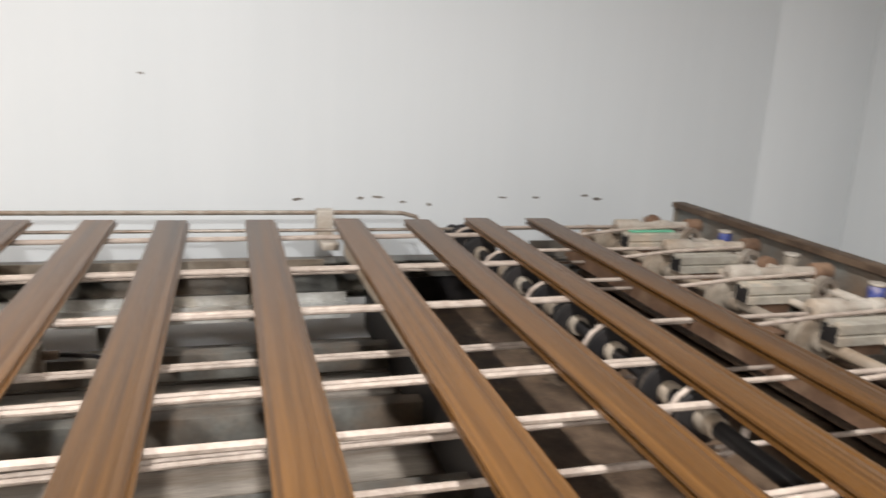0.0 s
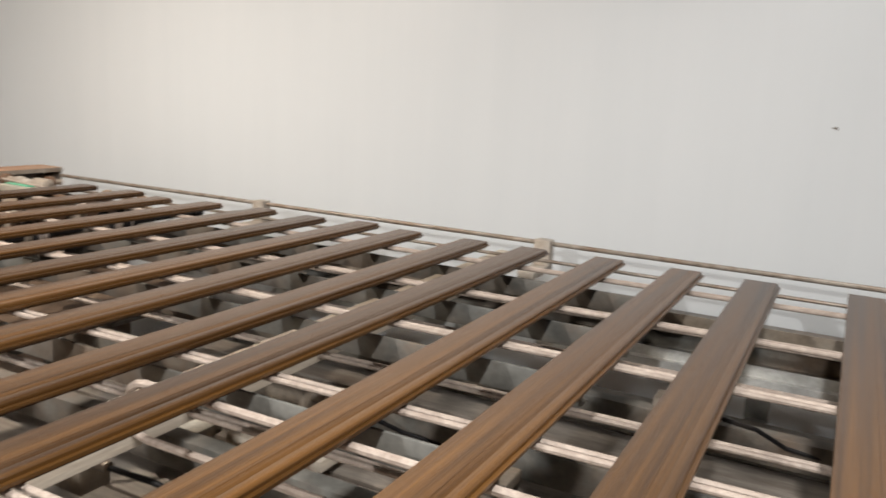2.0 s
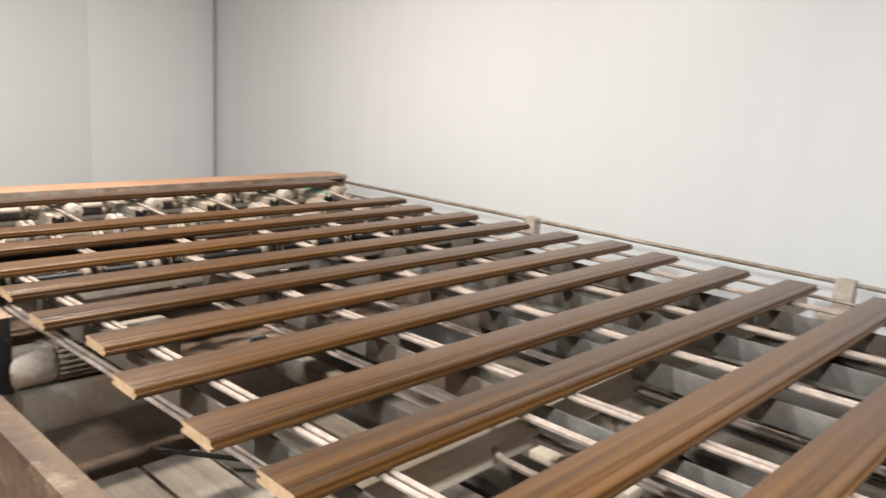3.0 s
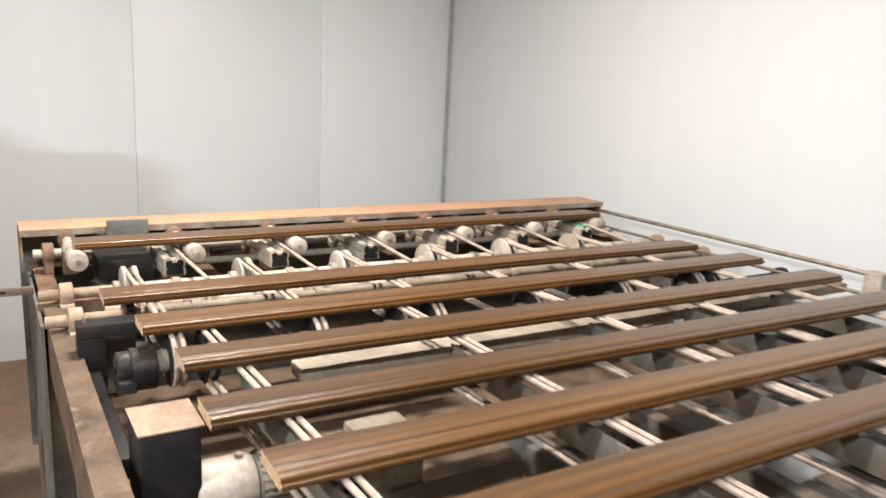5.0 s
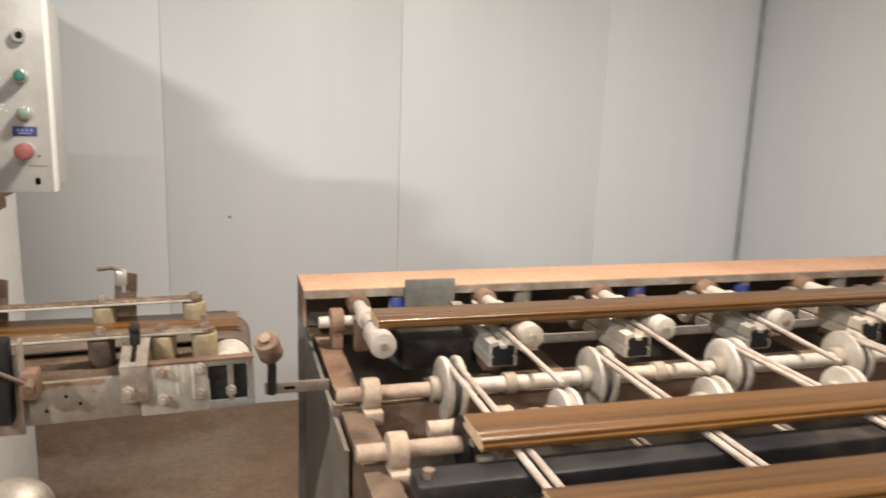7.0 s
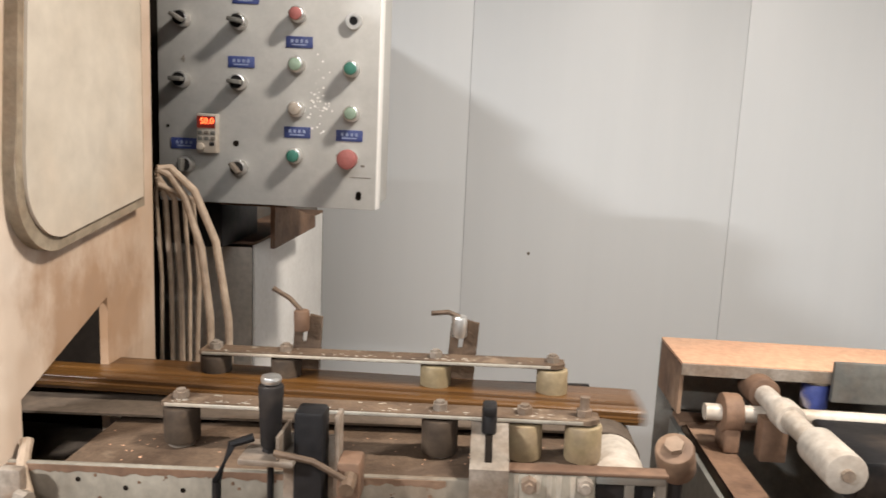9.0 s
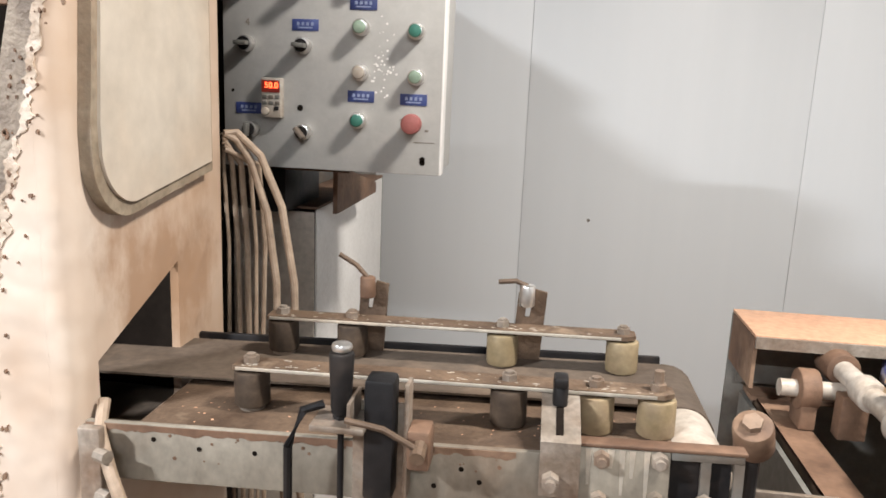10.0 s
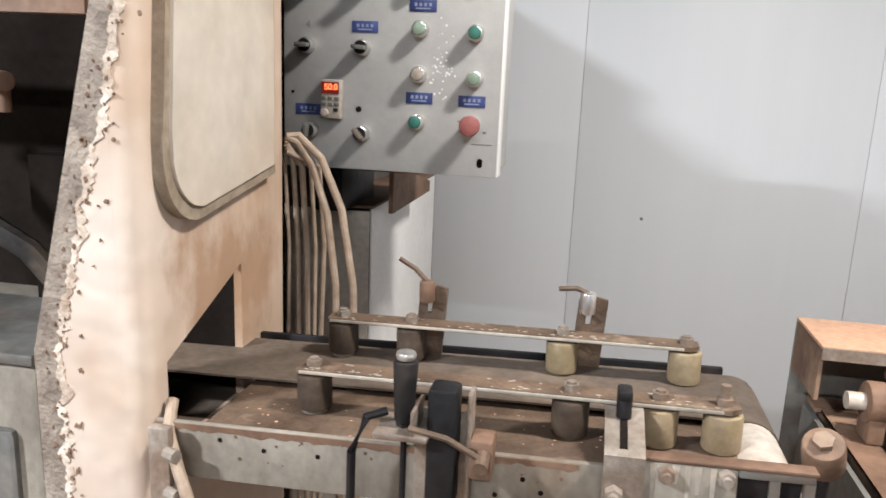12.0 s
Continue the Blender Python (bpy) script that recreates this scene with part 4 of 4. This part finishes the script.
dr = [(-0.548, 1.774), (-0.588, 1.355)] + [(-0.588 + 0.075 - 0.075 * math.cos(a), 1.328 - 0.075 * math.sin(a)) for a in [math.pi / 2 * k / 10 for k in range(1, 11)]] + [(-0.283, 1.285), (-0.283, 1.774)]
cy, cz = -0.42, 1.55
part("door_rim", Shape().prism(dr, 0, XB + 0.0005, XB + 0.016), RIM, body, "worn rubber rim")
part("door", Shape().prism([(cy + (y - cy) * 0.925, cz + (z - cz) * (0.945 if z < cz else 0.99)) for y, z in dr], 0, XB + 0.0005, XB + 0.02), DOOR, body, "raised access door with a rounded corner")
# near-black boxes stand in for shade behind the throat and in the cavity
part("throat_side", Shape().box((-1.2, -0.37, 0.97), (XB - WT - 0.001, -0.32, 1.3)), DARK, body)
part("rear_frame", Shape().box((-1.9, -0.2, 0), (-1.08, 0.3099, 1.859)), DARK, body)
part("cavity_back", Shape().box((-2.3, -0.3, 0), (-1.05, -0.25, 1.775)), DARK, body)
part("lower_cabinet", Shape().box((-2.2, -0.61, 0), (-1.013, -0.3005, 1.075), 0.008), FRONT, body, "grey-green lower cabinet")
part("cabinet_door", Shape().box((-1.6, -0.618, 0.1), (-1.045, -0.6105, 0.99), 0.008), GREY, body)
part("cabinet_lip", Shape().box((-2.2, -0.615, 1.0755), (-1.013, -0.4, 1.09), 0.003), GREY, body)
part("valve_knob", Shape().cyl((-1.14, -0.5, 1.41), (-1.09, -0.53, 1.41), 0.013, 14, bevel=0.004).cyl((-1.12, -0.5, 1.37), (-1.12, -0.5, 1.41), 0.009, 12), RUST, body)
part("hose", Shape().tube([(-1.35, -0.45, 1.4), (-1.25, -0.5, 1.3), (-1.17, -0.52, 1.24), (-1.1, -0.5, 1.19), (-1.06, -0.46, 1.1)], 0.016, 10), RUBBER, body)
part("top_rail", Shape().box((-2.2, -0.55, 1.49), (-0.95, -0.56, 1.56), 0.004), RUST, body)
hinge = part("hinge", Shape().box((-0.852, -0.634, 0.86), (-0.825, -0.6205, 1.03), 0.003), STEEL, body)
for z in (0.9, 0.95, 1.0):
    part("bolt", Shape().cyl((-0.828, -0.6335, z), (-0.812, -0.64, z), 0.008, 8), STEEL, hinge)
part("thick_cable", Shape().tube([(-0.85, -0.58, 1.04), (-0.838, -0.612, 1.015), (-0.815, -0.632, 0.98), (-0.79, -0.645, 0.93), (-0.77, -0.645, 0.86), (-0.765, -0.63, 0.7)], 0.0075, 10), CABLE, body)

# ---- column, enclosure and cables ----
col = thing("dust_column", (-0.95, 0.45, 0), "dusty brown sheet-metal column behind the machine", "column")
part("front", Shape().box((-1.06, 0.295, 0), (-0.865, 0.301, 1.13), 0.002), COLUMN, col)
part("side", Shape().box((-0.865, 0.302, 0), (-0.859, 1.0, 1.135), 0.002), CLEAN, col, "pale side sheet")
part("back", Shape().box((-0.979, 1.0, 0), (-0.859, 1.006, 1.135)), GREY, col)
part("cap", Shape().box((-0.979, 0.3, 1.1355), (-0.859, 1.006, 1.142), 0.001), RUST, col)
part("arm", Shape().box((-0.97, 0.2, 1.1425), (-0.90, 0.45, 1.28), 0.003), BLACK, col)
part("gusset", Shape().prism([(0.22, 1.143), (0.6, 1.143), (0.6, 1.17), (0.22, 1.25)], 0, -0.80, -0.79), RUST, col)
part("shelf", Shape().box((-1.0, 0.2, 1.236), (-0.76, 0.56, 1.242), 0.001), RUST, col)
enc = thing("control_box", (-0.756, 0.05, 1.257), "grey control enclosure with knobs, buttons and blue labels", "control panel")
PX0, PX1, PZ0, PZ1, PY = -0.969, -0.548, 1.257, 1.69, 0.05
part("case", Shape().box((PX0 + 0.004, PY + 0.004, PZ0 + 0.004), (PX1 - 0.004, PY + 0.19, PZ1 - 0.004), 0.004), PANEL, enc)
part("front_plate", Shape().box((PX0, PY, PZ0), (PX1, PY + 0.0035, PZ1), 0.0012), PANEL, enc)
part("side_strip", Shape().box((PX1 - 0.0035, PY + 0.006, PZ0), (PX1 + 0.002, PY + 0.05, PZ1), 0.001), CLEAN, enc)


def button(x, z, m, mush=False):
    b = part("push_button", Shape().cyl((x, PY, z), (x, PY - 0.022, z), 0.0148, 24, bevel=0.002), CHROME, enc)
    r = 0.0185 if mush else 0.0118
    part("cap", Shape().cyl((x, PY - 0.0222, z), (x, PY - (0.047 if mush else 0.031), z), r, 24, bevel=0.004), m, b)


def selector(x, z, turn):
    b = part("selector", Shape().cyl((x, PY, z), (x, PY - 0.022, z), 0.0148, 24, bevel=0.002), CHROME, enc)
    part("dial", Shape().cyl((x, PY - 0.0222, z), (x, PY - 0.026, z), 0.012, 20), BLACK, b)
    m = Matrix.Translation((x, PY - 0.034, z)) @ Matrix.Rotation(radians(turn), 4, "Y")
    part("handle", Shape().box((-0.0125, -0.01, -0.004), (0.0125, 0.008, 0.004), 0.002, m), GREY, b)


for x, z, m, mu in ((-0.597, 1.353, RED, True), (-0.702, 1.354, GREEN, False), (-0.70, 1.441, WHITE, False), (-0.595, 1.437, PALEGREEN, False), (-0.597, 1.518, GREEN, False), (-0.70, 1.522, PALEGREEN, False), (-0.7, 1.612, RED, False)):
    button(x, z, m, mu)
for x, z, t in ((-0.809, 1.327, 50), (-0.912, 1.329, 95), (-0.81, 1.486, 5), (-0.92, 1.487, 0), (-0.81, 1.596, 10), (-0.918, 1.598, 30)):
    selector(x, z, t)
lk = part("key_lock", Shape().ring((-0.596, PY - 0.005, 1.605), 1, 0.0148, 0.008, 0.005), CHROME, enc)
part("core", Shape().cyl((-0.596, PY, 1.605), (-0.596, PY - 0.007, 1.605), 0.0078, 16), BLACK, lk)
for x, z in ((-0.70, 1.398), (-0.60, 1.396), (-0.919, 1.368), (-0.808, 1.524), (-0.698, 1.564), (-0.8, 1.64), (-0.91, 1.645)):
    lab = part("label_plate", Shape().box((x - 0.0255, PY - 0.0015, z - 0.0105), (x + 0.0255, PY - 0.0002, z + 0.0105), 0.0004), BLUE, enc, "blue printed label")
    bars = Shape()
    for k in range(4):
        bars.box((x - 0.016 + 0.009 * k, PY - 0.0019, z - 0.001), (x - 0.011 + 0.009 * k, PY - 0.0016, z + 0.005))
    bars.box((x - 0.014, PY - 0.0019, z - 0.006), (x + 0.014, PY - 0.0016, z - 0.0035))
    part("print", bars, LETTER, lab)
for x, z in ((-0.93, 1.284), (-0.58, 1.283)):
    part("slot_hole", Shape().cyl((x, PY - 0.0008, z + 0.003), (x, PY + 0.001, z + 0.003), 0.0055, 14).cyl((x, PY - 0.0008, z - 0.003), (x, PY + 0.001, z - 0.003), 0.0055, 14), DARK, enc)
part("spare_hole", Shape().cyl((-0.818, PY - 0.0008, 1.372), (-0.818, PY + 0.001, 1.372), 0.006, 7), DARK, enc)
part("small_hole", Shape().cyl((-0.951, PY - 0.0008, 1.40), (-0.951, PY + 0.001, 1.40), 0.003, 8), DARK, enc)
vfd = part("speed_display", Shape().box((-0.888, PY - 0.02, 1.352), (-0.849, PY - 0.0002, 1.426), 0.003), WHITE, enc, "white speed display with red digits")
part("screen", Shape().box((-0.886, PY - 0.0215, 1.399), (-0.851, PY - 0.0203, 1.421)), mat("display_dark", (0.16, 0.02, 0.015), (0.2, 0.03, 0.02), 30, (0.25, 0.35)), vfd)
for r in range(2):
    for c in range(3):
        part("key", Shape().box((-0.885 + 0.0125 * c, PY - 0.0215, 1.387 - 0.011 * r), (-0.876 + 0.0125 * c, PY - 0.0203, 1.394 - 0.011 * r), 0.0005), GREY, vfd)
part("dial", Shape().cyl((-0.878, PY - 0.02, 1.364), (-0.878, PY - 0.029, 1.364), 0.007, 18, bevel=0.001), WHITE, vfd)
part("key", Shape().box((-0.862, PY - 0.0215, 1.366), (-0.853, PY - 0.0203, 1.373), 0.0005), BLACK, vfd)


def writing(name, text, size, place, m, parent, thick=0.0004):
    cu = bpy.data.curves.new(name, "FONT")
    cu.body, cu.size, cu.extrude, cu.align_x, cu.align_y = text, size, thick, "CENTER", "CENTER"
    cu.materials.append(m)
    tmp = bpy.data.objects.new(name, cu)
    me = bpy.data.meshes.new_from_object(tmp)
    bpy.data.objects.remove(tmp)
    ob = new(name, me)
    ob.parent = parent
    base, p = Vector((0, 0, 0)), parent
    while p:
        base += p.location
        p = p.parent
    ob.matrix_local = Matrix.Translation(Vector(place) - base) @ Matrix.Rotation(math.pi / 2, 4, "X")
    return ob


writing("digits", "50.0", 0.0155, (-0.8665, PY - 0.0225, 1.4115), LED, vfd)
writing("pencil_mark", "4", 0.019, (-0.92, PY - 0.0008, 1.526), DIRT, enc)
smear = Shape()
rng = random.Random(21)
for k in range(46):
    x, z, s = -0.663 + rng.gauss(0, 0.014), 1.455 + rng.gauss(0, 0.035), rng.uniform(0.0006, 0.0028)
    smear.cyl((x, PY - 0.0005, z), (x, PY + 0.0006, z), s, 6)
tagged(part("paint_spatter", smear, CLEAN, enc), kind="stuff")
for x0, x1, z0, z1 in ((-0.598, -0.558, 1.317, 1.3185), (-0.577, -0.57, 1.338, 1.342), (-0.625, -0.61, 1.357, 1.36)):
    part("scuff", Shape().box((x0, PY - 0.0005, z0), (x1, PY + 0.0006, z1)), DIRT, enc)

for k in range(5):
    x = -0.868 + 0.0135 * k
    pts = [(-0.856, -0.212, 1.335 - 0.006 * k), (x, -0.19 + 0.004 * k, 1.285), (x + 0.003, -0.18 + 0.006 * k, 1.15), (x + 0.006 * math.sin(k), -0.18 + 0.006 * k, 0.9), (x, -0.16, 0.5), (x, -0.15, 0.02)]
    single("hanging_cable", Shape().tube(pts, 0.0036 + 0.0008 * (k % 3), 8), CABLE, "dusty beige cable hanging beside the machine", "cable", "hanging cables")
for k, (dx, dz) in enumerate(((0.0, 0.0), (0.03, 0.012))):
    pts = [(-0.856, -0.212, 1.335), (-0.84, -0.2, 1.325 + dz), (-0.818 + dx * 0.5, -0.195, 1.29 + dz), (-0.79 + dx * 0.8, -0.2, 1.21 + dz), (-0.768 + dx, -0.22, 1.1), (-0.762 + dx, -0.23, 0.95), (-0.76 + dx, -0.2, 0.6), (-0.76 + dx, -0.2, 0.01)]
    single("hanging_cable", Shape().tube(pts, 0.0065, 10), CABLE, "thick beige cable bowed out from the machine side", "cable", "hanging cables")


# ---- motion ----
STEP = [(0, 0.04), (0.5, 0.098), (1, 0.165), (1.5, 0.222), (2, 0.28), (2.5, 0.34), (3, 0.4), (3.2, 0.418), (4.8, 0.525), (5, 0.54), (5.5, 0.595), (6, 0.65), (6.5, 0.7), (7, 0.745), (7.4, 0.785), (7.7, 0.81), (9.3, 0.99), (12, 1.3)]
START = {0: -1.41, 1: -1.65, 2: -1.883, 3: -2.125, 4: -2.335, 5: -2.558, 6: -2.8, 7: -3.002, 8: -3.259, 9: -3.477, 10: -3.696, 11: -3.949, 12: -4.22, 13: -4.465, 14: -4.675, 15: -4.905}
START = {i: y + 0.016 for i, y in START.items()}   # boards lie askew and are placed by their west ends
WEST = {0: 0.135, 1: 0.175, 2: 0.205, 3: 0.19, 4: 0.225}   # where the west ends of some boards lie
LEAVE = {-4: -0.7, -3: 1.4, -2: 3.5, -1: 5.6, 0: 7.62, 1: 10.0, 2: 12.3}
LINE_Y, LINE_Z, RUN = -0.38, 1.064, 1.65


def advance(t):
    for (a, u), (b, v) in zip(STEP, STEP[1:]):
        if t <= b:
            return u + (v - u) * (t - a) / (b - a)
    return STEP[-1][1]


def board_pose(i, t):
    ob, dx, dy, turn = boards[i]
    y = START.get(i, -1.36 - 0.255 * i - BW / 2 + dy) + advance(t)
    x, z, rz = WEST.get(i, 0.18 + 0.6 * dx), 1.033, turn - 1.0
    go = LEAVE.get(i, 99)
    lift = go - 1.0        # quick transfer onto the rollers
    k = min(max((t - lift) / 0.45, 0), 1)
    k = k * k * (3 - 2 * k)
    y, z, rz, x = y + (LINE_Y - y) * k, z + (LINE_Z - z) * k, rz * (1 - k), x + (0.12 - x) * k
    if t > go:
        d = t - go
        x -= RUN * (d - 0.08) if d > 0.16 else RUN * d * d / 0.32
    return pose(max(x, -3.0), y, z, 0, 0, rz)


def motions():
    for i, (ob, *rest) in boards.items():
        times = [0.1 * k for k in range(121)] if i in LEAVE else [t for t, d in STEP]
        walk(ob, [(t, board_pose(i, t)) for t in times])


motions()
